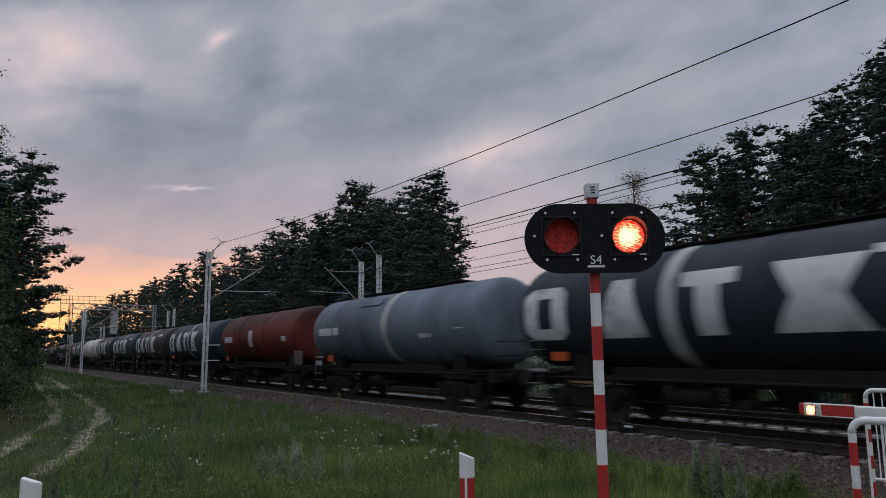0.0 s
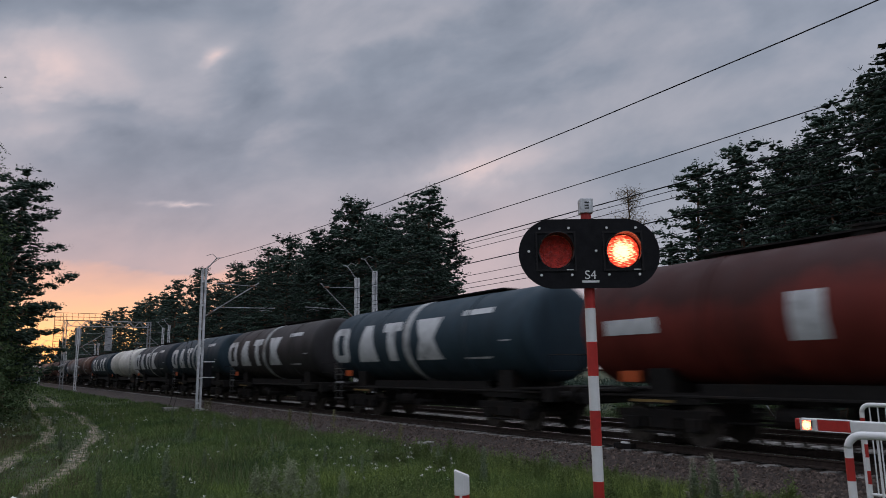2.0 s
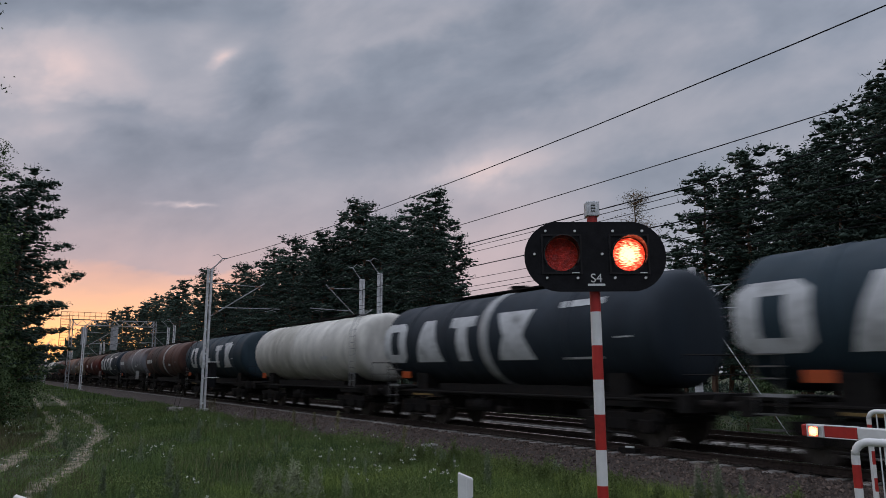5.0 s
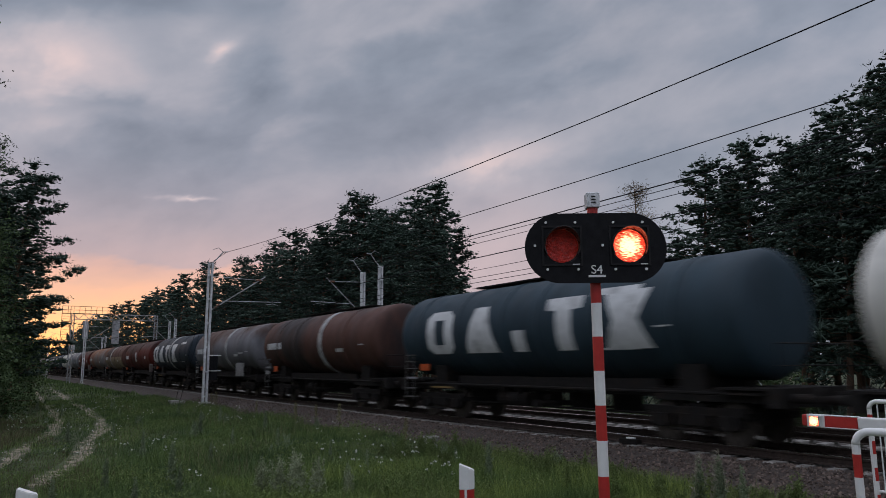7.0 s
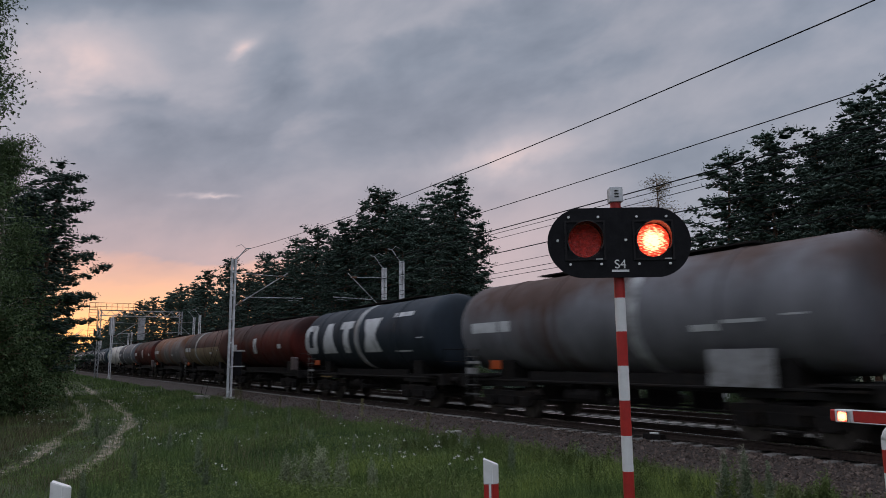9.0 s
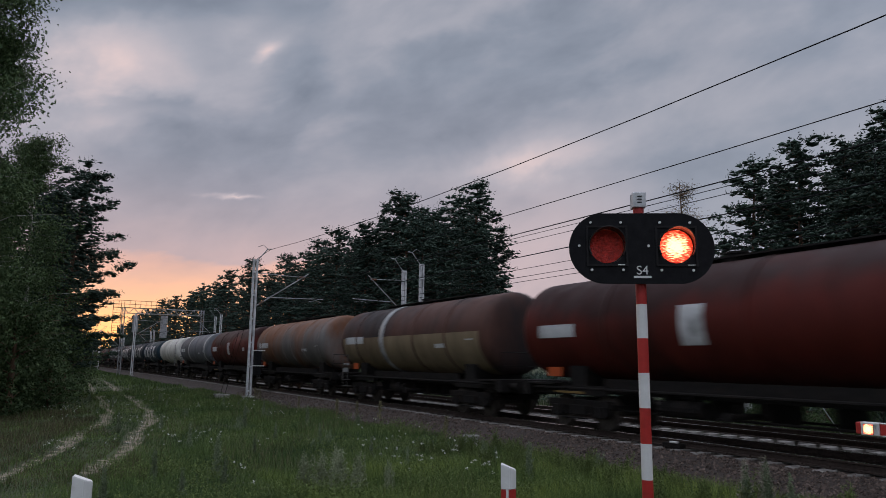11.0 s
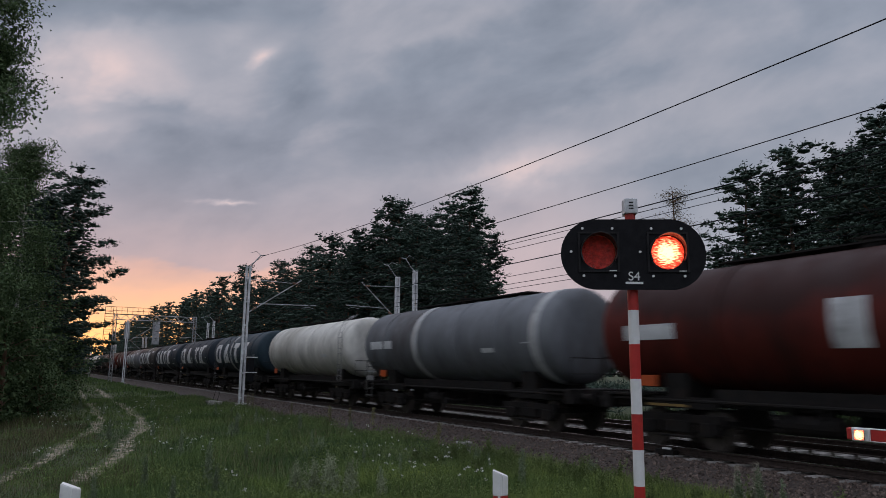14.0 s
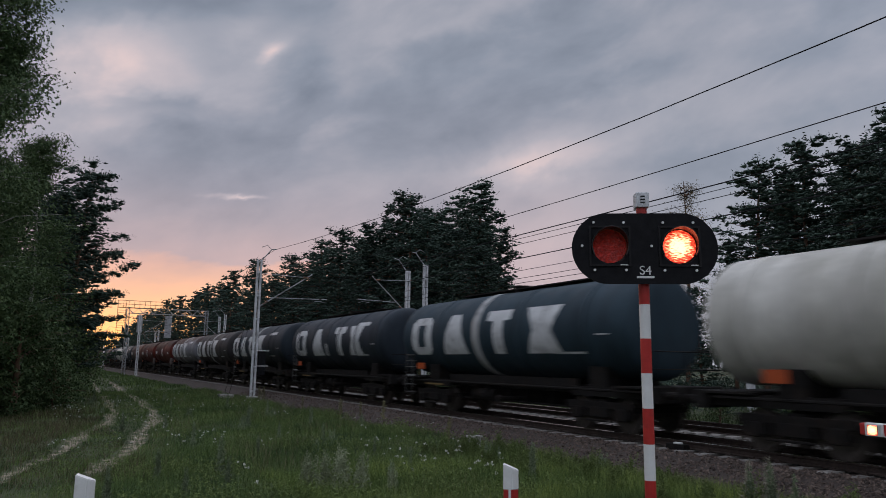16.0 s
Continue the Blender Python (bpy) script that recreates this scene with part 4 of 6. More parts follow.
wire("feeder_wire", 12.5, NEAR_MASTS, 8.98, 1.05, 0.014, "dark overhead feeder wire between the masts")
wire("messenger_wire", 14.6, NEAR_MASTS, 7.55, 0.36, 0.013, "dark messenger wire above the near track")
wire("auxiliary_wire", 14.55, NEAR_MASTS, 6.62, 0.24, 0.017, "dark auxiliary wire above the near track")
wire("contact_wire", 14.5, NEAR_MASTS, 5.60, 0.08, 0.016, "dark contact wire above the near track")
wire("messenger_wire", 18.45, FAR_MASTS, 7.62, 0.20, 0.012, "dark messenger wire above the far track")
wire("messenger_wire", 18.6, FAR_MASTS, 7.36, 0.14, 0.012, "dark second messenger wire above the far track")
wire("auxiliary_wire", 18.5, FAR_MASTS, 6.06, 0.08, 0.011, "dark auxiliary wire above the far track")
wire("contact_wire", 18.4, FAR_MASTS, 5.66, 0.05, 0.012, "dark contact wire above the far track")
wire("contact_wire", 18.5, FAR_MASTS, 5.46, 0.04, 0.012, "dark second contact wire above the far track")
droppers(14.52, NEAR_MASTS, 6.62, 0.24, 5.55)
droppers(18.47, FAR_MASTS, 7.36, 0.14, 5.5)


# ---- signal gantry far along the line ----
def truss(bm, a, b, size, n):
    a, b = Vector(a), Vector(b)
    for dz in (0, size):
        for dy in (0, size * 0.8):
            rod(bm, a + Vector((0, dy, dz)), b + Vector((0, dy, dz)), 0.045, 5)
    for k in range(n):
        p, q = a.lerp(b, k / n), a.lerp(b, (k + 1) / n)
        z0, z1 = (0, size) if k % 2 else (size, 0)
        for dy in (0, size * 0.8):
            rod(bm, p + Vector((0, dy, z0)), q + Vector((0, dy, z1)), 0.028, 4)


def build_gantry():
    g = empty("signal_gantry", pose(0, 116, -0.6), "grey steel signal gantry with a railed platform over the tracks", "gantry")
    for x in (10.4, 21.9):
        bm = bmesh.new()
        for dx in (-0.2, 0.2):
            for dy in (-0.2, 0.2):
                rod(bm, (x + dx, dy, 0), (x + dx, dy, 10.2), 0.05, 5)
        for k in range(14):
            z = 0.3 + k * 0.7
            rod(bm, (x - 0.2, -0.2, z), (x + 0.2, -0.2, z + 0.7), 0.025, 4)
            rod(bm, (x + 0.2, 0.2, z), (x - 0.2, 0.2, z + 0.7), 0.025, 4)
        part("leg", bm, M_BRACKET, g)
    bm = bmesh.new()
    truss(bm, (10.4, -0.3, 9.3), (21.9, -0.3, 9.3), 0.8, 16)
    part("truss_beam", bm, M_BRACKET, g)
    bm = bmesh.new()
    for z in (10.1, 10.6, 11.15):
        rod(bm, (8.9, -0.7, z), (16.4, -0.7, z), 0.03, 4)
    for k in range(11):
        rod(bm, (8.9 + k * 0.75, -0.7, 10.0), (8.9 + k * 0.75, -0.7, 11.15), 0.025, 4)
    part("railing", bm, M_GEAR, g)
    bm = bmesh.new()
    for x in (8.9, 10.0):
        rod(bm, (x, -0.7, 3.0), (x, -0.7, 11.15), 0.035, 4)
    for k in range(20):
        rod(bm, (8.9, -0.7, 3.2 + k * 0.38), (10.0, -0.7, 3.2 + k * 0.38), 0.022, 4)
    part("ladder_cage", bm, M_GEAR, g)
    for x, z0, z1, w in ((16.1, 5.7, 9.05, 1.0), (12.05, 6.4, 8.9, 0.75)):
        bm = bmesh.new()
        box(bm, x - w / 2, x + w / 2, -1.2, -0.95, z0, z1, 0.04)
        part("signal_back", bm, M_BRACKET, g, "grey back of a signal screen")


build_gantry()


# ---- the crossing signal ----
SIG = (4.66, 4.65, -0.05)
EYE_TURN = math.degrees(math.atan2(-SIG[0], SIG[1])) + 12.5


def disc(bm, r, y, seg=40):
    vs = [bm.verts.new((r * math.cos(a), y, r * math.sin(a))) for a in ((k + 0.5) * math.tau / seg for k in range(seg))]
    return bm.faces.new(vs)


def glow_material(name, size):
    """Bright in the middle, red at the rim, broken by the ribs of the lens."""
    on = bpy.data.materials.new(name)
    on.use_nodes = True
    nt = on.node_tree
    b = nt.nodes["Principled BSDF"]
    co = nt.nodes.new("ShaderNodeTexCoord")
    ln = nt.nodes.new("ShaderNodeVectorMath")
    ln.operation = "LENGTH"
    nt.links.new(co.outputs["Object"], ln.inputs[0])
    tex = nt.nodes.new("ShaderNodeTexNoise")
    mp = nt.nodes.new("ShaderNodeMapping")
    mp.inputs["Scale"].default_value = (3.0 / size, 1, 13.0 / size)
    mp.inputs["Rotation"].default_value = (0, radians(14), 0)
    nt.links.new(co.outputs["Object"], mp.inputs[0])
    nt.links.new(mp.outputs[0], tex.inputs["Vector"])
    tex.inputs["Scale"].default_value, tex.inputs["Detail"].default_value = 1.3, 3
    ma = nt.nodes.new("ShaderNodeMath")
    ma.operation = "MULTIPLY_ADD"
    nt.links.new(tex.outputs[0], ma.inputs[0])
    ma.inputs[1].default_value = 2.0 * size
    nt.links.new(ln.outputs["Value"], ma.inputs[2])
    dv = nt.nodes.new("ShaderNodeMath")
    dv.operation = "DIVIDE"
    nt.links.new(ma.outputs[0], dv.inputs[0])
    dv.inputs[1].default_value = 2.2 * size
    rp = nt.nodes.new("ShaderNodeValToRGB")
    nt.links.new(dv.outputs[0], rp.inputs[0])
    el = rp.color_ramp.elements
    el[0].position, el[0].color = 0.61, (1.0, 0.22, 0.11, 1)
    el[1].position, el[1].color = 1.0, (0.05, 0.0008, 0.0006, 1)
    mid = el.new(0.81)
    mid.color = (0.16, 0.013, 0.005, 1)
    nt.links.new(rp.outputs[0], b.inputs["Emission Color"])
    b.inputs["Emission Strength"].default_value = 7.5
    b.inputs["Base Color"].default_value = (0.3, 0.01, 0.01, 1)
    return on


M_ON, M_END = glow_material("lamp_glow", 0.153), glow_material("end_lamp_glow", 0.068)
M_OFF = mat("lamp_dark_lens", (0.72, 0.040, 0.026), 0.12, 0, 0.5, 26, 1.0, 45)


def turning_lamp(name, r, parent, m, glow, seg=40, unlit=None):
    """A lamp insert with a glowing face and an unlit face; it turns on its upright axis to flash."""
    bm = bmesh.new()
    f = disc(bm, r, -0.006, seg)
    g = disc(bm, r, 0.006, seg)
    bmesh.ops.recalc_face_normals(bm, faces=[f, g])
    rim = [(a, b) for a, b in zip(f.verts, g.verts)]
    n = len(rim)
    side = [bm.faces.new((rim[k][0], rim[(k + 1) % n][0], rim[(k + 1) % n][1], rim[k][1])) for k in range(n)]
    f.material_index, g.material_index = 0, 1
    for s in side:
        s.material_index = 2
    bm.normal_update()
    if f.normal.y > 0:
        f.normal_flip()
    if g.normal.y < 0:
        g.normal_flip()
    me = to_mesh(name, bm)
    for mm in (glow, unlit or M_OFF, M_BLACKPLASTIC):
        me.materials.append(mm)
    return link_mesh(name, me, None, parent, m, "red flashing lamp insert")


def text_mesh(body, size):
    cu = bpy.data.curves.new("text", "FONT")
    cu.body, cu.size, cu.extrude, cu.align_x, cu.align_y = body, size, 0.0015, "CENTER", "CENTER"
    ob = new("text_source", cu)
    dg = bpy.context.evaluated_depsgraph_get()
    me = bpy.data.meshes.new_from_object(ob.evaluated_get(dg))
    bpy.data.objects.remove(ob)
    me.materials.clear()
    return me


POST_X = 0.022


def banded_post(parent, r, z0, z1, first, step, name="band"):
    """A round post painted in bands, each band its own length of tube."""
    z, k = z1, 0
    while z > z0:
        h = first if k == 0 else step
        bm = bmesh.new()
        rod(bm, (POST_X, 0, max(z0, z - h)), (POST_X, 0, z), r, 24)
        part("red_band" if k % 2 == 0 else "white_band", bm, M_RED if k % 2 == 0 else M_WHITE, parent, "", None, False)
        z, k = z - h, k + 1


def build_signal():
    s = empty("level_crossing_signal", pose(*SIG, 0, 0, EYE_TURN), "twin red flashing crossing signal on a red and white banded post", "signal")
    banded_post(s, 0.048, 0.0, 3.27, 0.900, 0.3055)
    bm = bmesh.new()
    box(bm, POST_X - 0.060, POST_X + 0.060, -0.062, 0.062, 3.26, 3.40, 0.006)
    cap = part("cap", bm, M_GALV, s, "grey ventilated cap")
    bm = bmesh.new()
    for k in range(3):
        box(bm, POST_X - 0.020, POST_X + 0.020, -0.0665, -0.060, 3.30 + k * 0.028, 3.309 + k * 0.028)
    part("vent_slot", bm, M_BLACK, cap)
    # the black backing board, with two openings for the lamps
    zc, hw, hh = 2.87, 0.650, 0.324
    cx = 0.018
    bm = bmesh.new()
    outer = []
    for k in range(48):
        a = k / 48 * math.tau
        sx = (hw - hh) * (1 if math.cos(a) >= 0 else -1)
        outer.append((cx + sx + hh * math.cos(a), zc + hh * math.sin(a)))
    ov = [bm.verts.new((x, -0.10, z)) for x, z in outer]
    edges = [bm.edges.new((ov[k], ov[(k + 1) % 48])) for k in range(48)]
    for lx in (-0.310, 0.310):
        lv = [bm.verts.new((cx + lx + 0.158 * math.cos(k / 32 * math.tau), -0.10, zc + 0.02 + 0.158 * math.sin(k / 32 * math.tau))) for k in range(32)]
        edges += [bm.edges.new((lv[k], lv[(k + 1) % 32])) for k in range(32)]
    bmesh.ops.triangle_fill(bm, use_beauty=True, edges=edges)
    ext = bmesh.ops.extrude_face_region(bm, geom=list(bm.faces))
    bmesh.ops.translate(bm, verts=[v for v in ext["geom"] if isinstance(v, bmesh.types.BMVert)], vec=(0, 0.02, 0))
    bmesh.ops.recalc_face_normals(bm, faces=bm.faces)
    board = part("backing_board", bm, M_BLACK, s, "black oval backing board")
    lamps = []
    for lx in (-0.310, 0.310):
        x = cx + lx
        z = zc + 0.02
        bm = bmesh.new()
        # housing behind the board, and a short visor in front
        n = 32
        for r0, r1, y0, y1, a0, a1 in ((0.162, 0.170, -0.10, 0.30, 0, math.tau), (0.158, 0.166, -0.225, -0.09, radians(-30), radians(210))):
            full = a1 - a0 > 6.2
            m = n if full else 26
            ring = []
            for k in range(m + (0 if full else 1)):
                a = a0 + (a1 - a0) * k / m
                depth = y0 if full else y0 + 0.09 * (1 - max(0, math.sin(a)))
                ring.append([bm.verts.new((x + r * math.cos(a), y, z + r * math.sin(a))) for r, y in ((r0, depth), (r1, depth), (r1, y1), (r0, y1))])
            cnt = len(ring)
            for k in range(cnt if full else cnt - 1):
                p, q = ring[k], ring[(k + 1) % cnt]
                for j in range(4):
                    bm.faces.new((p[j], q[j], q[(j + 1) % 4], p[(j + 1) % 4]))
        vs = [bm.verts.new((x + 0.166 * math.cos(a), 0.30, z + 0.166 * math.sin(a))) for a in (k * math.tau / n for k in range(n))]
        bm.faces.new(vs)
        bmesh.ops.recalc_face_normals(bm, faces=bm.faces)
        part("lamp_housing", bm, M_VISOR, board)
        lamps.append(turning_lamp("lamp_insert", 0.153, s, pose(x, -0.07, z), M_ON))
        bm = bmesh.new()
        for x0, x1, z0, z1 in ((-0.185, 0.185, 0.168, 0.185), (-0.185, 0.185, -0.185, -0.168), (-0.185, -0.168, -0.168, 0.168), (0.168, 0.185, -0.168, 0.168)):
            box(bm, x + x0, x + x1, -0.112, -0.10, z + z0, z + z1)
        part("square_surround", bm, M_BLACKPLASTIC, board)
        for bx, bz in ((-0.145, 0.215), (0.125, 0.215), (-0.14, -0.22), (0.14, -0.22), (-0.25, 0.0)):
            bm = bmesh.new()
            rod(bm, (x + bx, -0.115, z + bz), (x + bx, -0.099, z + bz), 0.012, 10)
            part("bolt", bm, M_WHITE, board)
        bm = bmesh.new()
        box(bm, x + 0.09, x + 0.155, -0.116, -0.112, z - 0.178, z - 0.170)
        part("label_strip", bm, M_WHITE, board)
    me = text_mesh("S4", 0.115)
    me.materials.append(M_WHITE)
    link_mesh("signal_mark", me, None, board, pose(cx, -0.103, zc - 0.205, 90), "white characters S4")
    bm = bmesh.new()
    box(bm, cx - 0.078, cx + 0.078, -0.104, -0.099, zc - 0.272, zc - 0.252)
    part("maker_bar", bm, M_WHITE, board)
    return s, lamps


SIGNAL, LAMPS = build_signal()


# ---- barrier, fences, guide posts ----
def build_barrier():
    b = empty("crossing_barrier", pose(6.14, 3.62, 0), "lowered red and white barrier boom with a red end lamp", "barrier")
    z = 1.27
    y = 0.0
    segs = [0.05, 0.15, 0.275, 0.55, 0.50, 0.50, 0.50, 0.50, 0.50, 0.50]
    for k, w in enumerate(segs):
        bm = bmesh.new()
        box(bm, -0.035, 0.035, y - w, y, z - 0.05, z + 0.05, 0.012)
        part("boom_red" if k in (0, 1, 2, 4, 6, 8) else "boom_white", bm, M_RED if k in (0, 1, 2, 4, 6, 8) else M_WHITE, b)
        y -= w
    bm = bmesh.new()
    box(bm, -0.2, 0.2, -5.0, -4.5, -0.04, 1.35, 0.04)
    part("drive_box", bm, M_GALV, b, "grey barrier drive box")
    bm = bmesh.new()
    for z0, z1 in ((z - 0.048, z - 0.038), (z + 0.038, z + 0.048)):
        box(bm, -0.058, -0.034, -0.205, -0.075, z0, z1)
    for y0, y1 in ((-0.205, -0.193), (-0.087, -0.075)):
        box(bm, -0.058, -0.034, y0, y1, z - 0.038, z + 0.038)
    part("lamp_frame", bm, M_WHITE, b)
    # white strips paint in the light reflected along the boom's edges
    for z0, z1 in ((z + 0.046, z + 0.054), (z - 0.054, z - 0.046)):
        bm = bmesh.new()
        box(bm, -0.037, 0.02, -0.475, -0.05, z0, z1, 0.002)
        part("edge_strip", bm, M_WHITE, b)
    bm = bmesh.new()
    box(bm, -0.040, 0.040, -0.062, -0.050, z - 0.053, z + 0.053, 0.003)
    part("tip_ring", bm, M_WHITE, b)
    lamp = turning_lamp("end_lamp", 0.056, b, pose(-0.085, -0.14, z, 0, 0, -90), M_END, 4, M_WHITE)
    bm = bmesh.new()
    box(bm, -0.038, -0.0355, -0.19, -0.09, z - 0.038, z + 0.038)
    part("lamp_back", bm, M_WHITE, b)
    return b, lamp


BARRIER, END_LAMP = build_barrier()


def fence_panel(m, length, height):
    f = empty("pedestrian_fence", m, "white tubular pedestrian fence with red bands on its end posts", "fence", "fences at the crossing")
    r = 0.03
    bm = bmesh.new()
    pts = [(0, 0, height - 0.10)]
    pts += [(0.10 - 0.10 * math.cos(a), 0, height - 0.10 + 0.10 * math.sin(a)) for a in (radians(d) for d in range(15, 91, 15))]
    pts += [(length - 0.10 + 0.10 * math.sin(a), 0, height - 0.10 + 0.10 * math.cos(a)) for a in (radians(d) for d in range(0, 91, 15))]
    tube(bm, pts, r, 12)
    part("top_rail", bm, M_WHITE, f, "", None, True)
    for x in (0, length):
        z, k = height - 0.10, 0
        while z > -0.06:
            h = 0.07 if k == 0 else 0.17
            bm = bmesh.new()
            rod(bm, (x, 0, max(-0.06, z - h)), (x, 0, z), r, 14)
            part("white_band" if k % 2 == 0 else "red_band", bm, M_WHITE if k % 2 == 0 else M_RED, f)
            z, k = z - h, k + 1
    n = int(length / 0.095)
    for k in range(1, n):
        bm = bmesh.new()
        rod(bm, (k * length / n, 0, 0.15), (k * length / n, 0, height), 0.009, 8)
        part("bar", bm, M_WHITE, f)
    bm = bmesh.new()
    rod(bm, (0, 0, 0.15), (length, 0, 0.15), 0.02, 10)
    part("bottom_rail", bm, M_WHITE, f)
    return f


fence_panel(pose(5.635, 2.93, -0.02, 0, 0, -72), 1.8, 1.27)
fence_panel(pose(9.95, 4.95, -0.05, 0, 0, -80), 2.2, 1.30)


def guide_post(x, y, z, turn):
    g = empty("guide_post", pose(x, y, z, 0, 0, turn), "white plastic guide post with a red reflector band", "post", "guide posts beside the road")

    def body(z0, z1, slope, inset=0.0):
        bm = bmesh.new()
        w, d = 0.062 - inset, 0.05 - inset
        sect = [(-w, -d), (w * 0.25, -d), (w, -d * 0.2), (w, d), (-w, d)]
        lo = [bm.verts.new((a, b, z0)) for a, b in sect]
        hi = [bm.verts.new((a, b, z1 - (0.05 * (a + w) / (2 * w) if slope else 0))) for a, b in sect]
        bm.faces.new(lo[::-1]), bm.faces.new(hi)
        for k in range(5):
            bm.faces.new((lo[k], lo[(k + 1) % 5], hi[(k + 1) % 5], hi[k]))
        bmesh.ops.bevel(bm, geom=list(bm.edges), offset=0.006, segments=2, affect="EDGES")
        return bm

    part("top", body(0.80, 1.0, True), M_WHITE, g)
    part("red_band", body(0.55, 0.80, False, 0.002), M_RED, g, "red reflector band")
    part("shaft", body(0.0, 0.55, False), M_WHITE, g)
    bm = bmesh.new()
    box(bm, -0.02, 0.0, -0.053, -0.047, 0.60, 0.80)
    part("reflector", bm, M_WHITE, g)


guide_post(3.42, 4.94, -0.035, -35)
guide_post(0.325, 5.75, -0.035, -10)


# ---- plants ----
def leaf_mat(name, lo, hi, patch=False):
    m = bpy.data.materials.new(name)
    m.use_nodes = True
    nt = m.node_tree
    b = nt.nodes["Principled BSDF"]
    geo = nt.nodes.new("ShaderNodeNewGeometry")
    rp = nt.nodes.new("ShaderNodeValToRGB")
    rp.color_ramp.elements[0].color, rp.color_ramp.elements[1].color = (*lo, 1), (*hi, 1)
    nt.links.new(geo.outputs["Random Per Island"], rp.inputs[0])
    info = nt.nodes.new("ShaderNodeObjectInfo")
    mr = nt.nodes.new("ShaderNodeMapRange")
    nt.links.new(info.outputs["Random"], mr.inputs[0])
    mr.inputs[3].default_value, mr.inputs[4].default_value = 0.75, 1.2
    mx = nt.nodes.new("ShaderNodeVectorMath")
    mx.operation = "SCALE"
    nt.links.new(rp.outputs[0], mx.inputs[0])
    nt.links.new(mr.outputs[0], mx.inputs["Scale"])
    if patch:
        tex = nt.nodes.new("ShaderNodeTexNoise")
        tex.inputs["Scale"].default_value, tex.inputs["Detail"].default_value = 0.55, 4
        nt.links.new(nt.nodes.new("ShaderNodeTexCoord").outputs["Object"], tex.inputs["Vector"])
        rp2 = nt.nodes.new("ShaderNodeValToRGB")
        nt.links.new(tex.outputs[0], rp2.inputs[0])
        rp2.color_ramp.elements[0].position, rp2.color_ramp.elements[0].color = 0.36, (0.60, 0.72, 0.68, 1)
        rp2.color_ramp.elements[1].position, rp2.color_ramp.elements[1].color = 0.66, (1.36, 1.34, 1.05, 1)
        mm = nt.nodes.new("ShaderNodeVectorMath")
        mm.operation = "MULTIPLY"
        nt.links.new(mx.outputs[0], mm.inputs[0])
        nt.links.new(rp2.outputs[0], mm.inputs[1])
        nt.links.new(mm.outputs[0], b.inputs["Base Color"])
    else:
        nt.links.new(mx.outputs[0], b.inputs["Base Color"])
    b.inputs["Roughness"].default_value = 0.7
    b.inputs["Specular IOR Level"].default_value = 0.12
    return m


M_NEEDLE = leaf_mat("pine_needles", (0.036, 0.058, 0.046), (0.072, 0.106, 0.080))
M_LEAF = leaf_mat("birch_leaves", (0.045, 0.080, 0.036), (0.125, 0.175, 0.075))
M_SPARSE = leaf_mat("sparse_leaves", (0.12, 0.10, 0.06), (0.20, 0.16, 0.09))
M_BARK = mat("pine_bark", (0.17, 0.095, 0.06), 0.95, 0, 0.4, 5, 0.8, second=(0.09, 0.065, 0.05), streak=0.3)
M_BIRCH = mat("birch_bark", (0.42, 0.40, 0.36), 0.9, 0, 0.3, 5, 0.5, second=(0.06, 0.055, 0.05))


def limb_mesh(limbs):
    """Tapered limbs: each a list of (point, radius)."""
    bm = bmesh.new()
    for limb in limbs:
        rings = []
        for i, (p, r) in enumerate(limb):
            d = (limb[min(i + 1, len(limb) - 1)][0] - limb[max(i - 1, 0)][0]).normalized()
            side = d.cross(Vector((0.2, 0.95, 0.13))).normalized()
            up = side.cross(d)
            n = 7 if limb[0][1] > 0.08 else 3
            rings.append([bm.verts.new(p + (side * math.cos(a) + up * math.sin(a)) * r) for a in (k * math.tau / n for k in range(n))])
        for r0, r1 in zip(rings, rings[1:]):
            for k in range(len(r0)):
                bm.faces.new((r0[k], r0[(k + 1) % len(r0)], r1[(k + 1) % len(r0)], r1[k]))
    return bm


def tufts_mesh(name, centres, sizes, rng, blades, width, material, droop=0.0, thin=False):
    """Bundles of thin blades round each centre."""
    c = np.asarray(centres)
    n = len(c)
    d = rng.normal(size=(n, blades, 3))
    d[:, :, 2] += 0.35 - droop
    d /= np.linalg.norm(d, axis=2, keepdims=True)
    s = np.asarray(sizes)[:, None, None]
    length = s * (0.6 + 0.6 * rng.random((n, blades, 1)))
    side = np.cross(d, rng.normal(size=(n, blades, 3)))
    side /= np.linalg.norm(side, axis=2, keepdims=True) + 1e-9
    root = c[:, None] + d * length * 0.12
    mid = root + d * length * 0.5
    tip = root + d * length
    if thin:
        v = np.stack([root + side * s * width, tip, root - side * s * width], 2).reshape(-1, 3)
        f = np.arange(n * blades * 3).reshape(-1, 3)
    else:
        v = np.stack([root, mid + side * s * width, tip, mid - side * s * width], 2).reshape(-1, 3)
        f = np.arange(n * blades * 4).reshape(-1, 4)
    return raw_mesh(name, v.tolist(), f.tolist(), material)


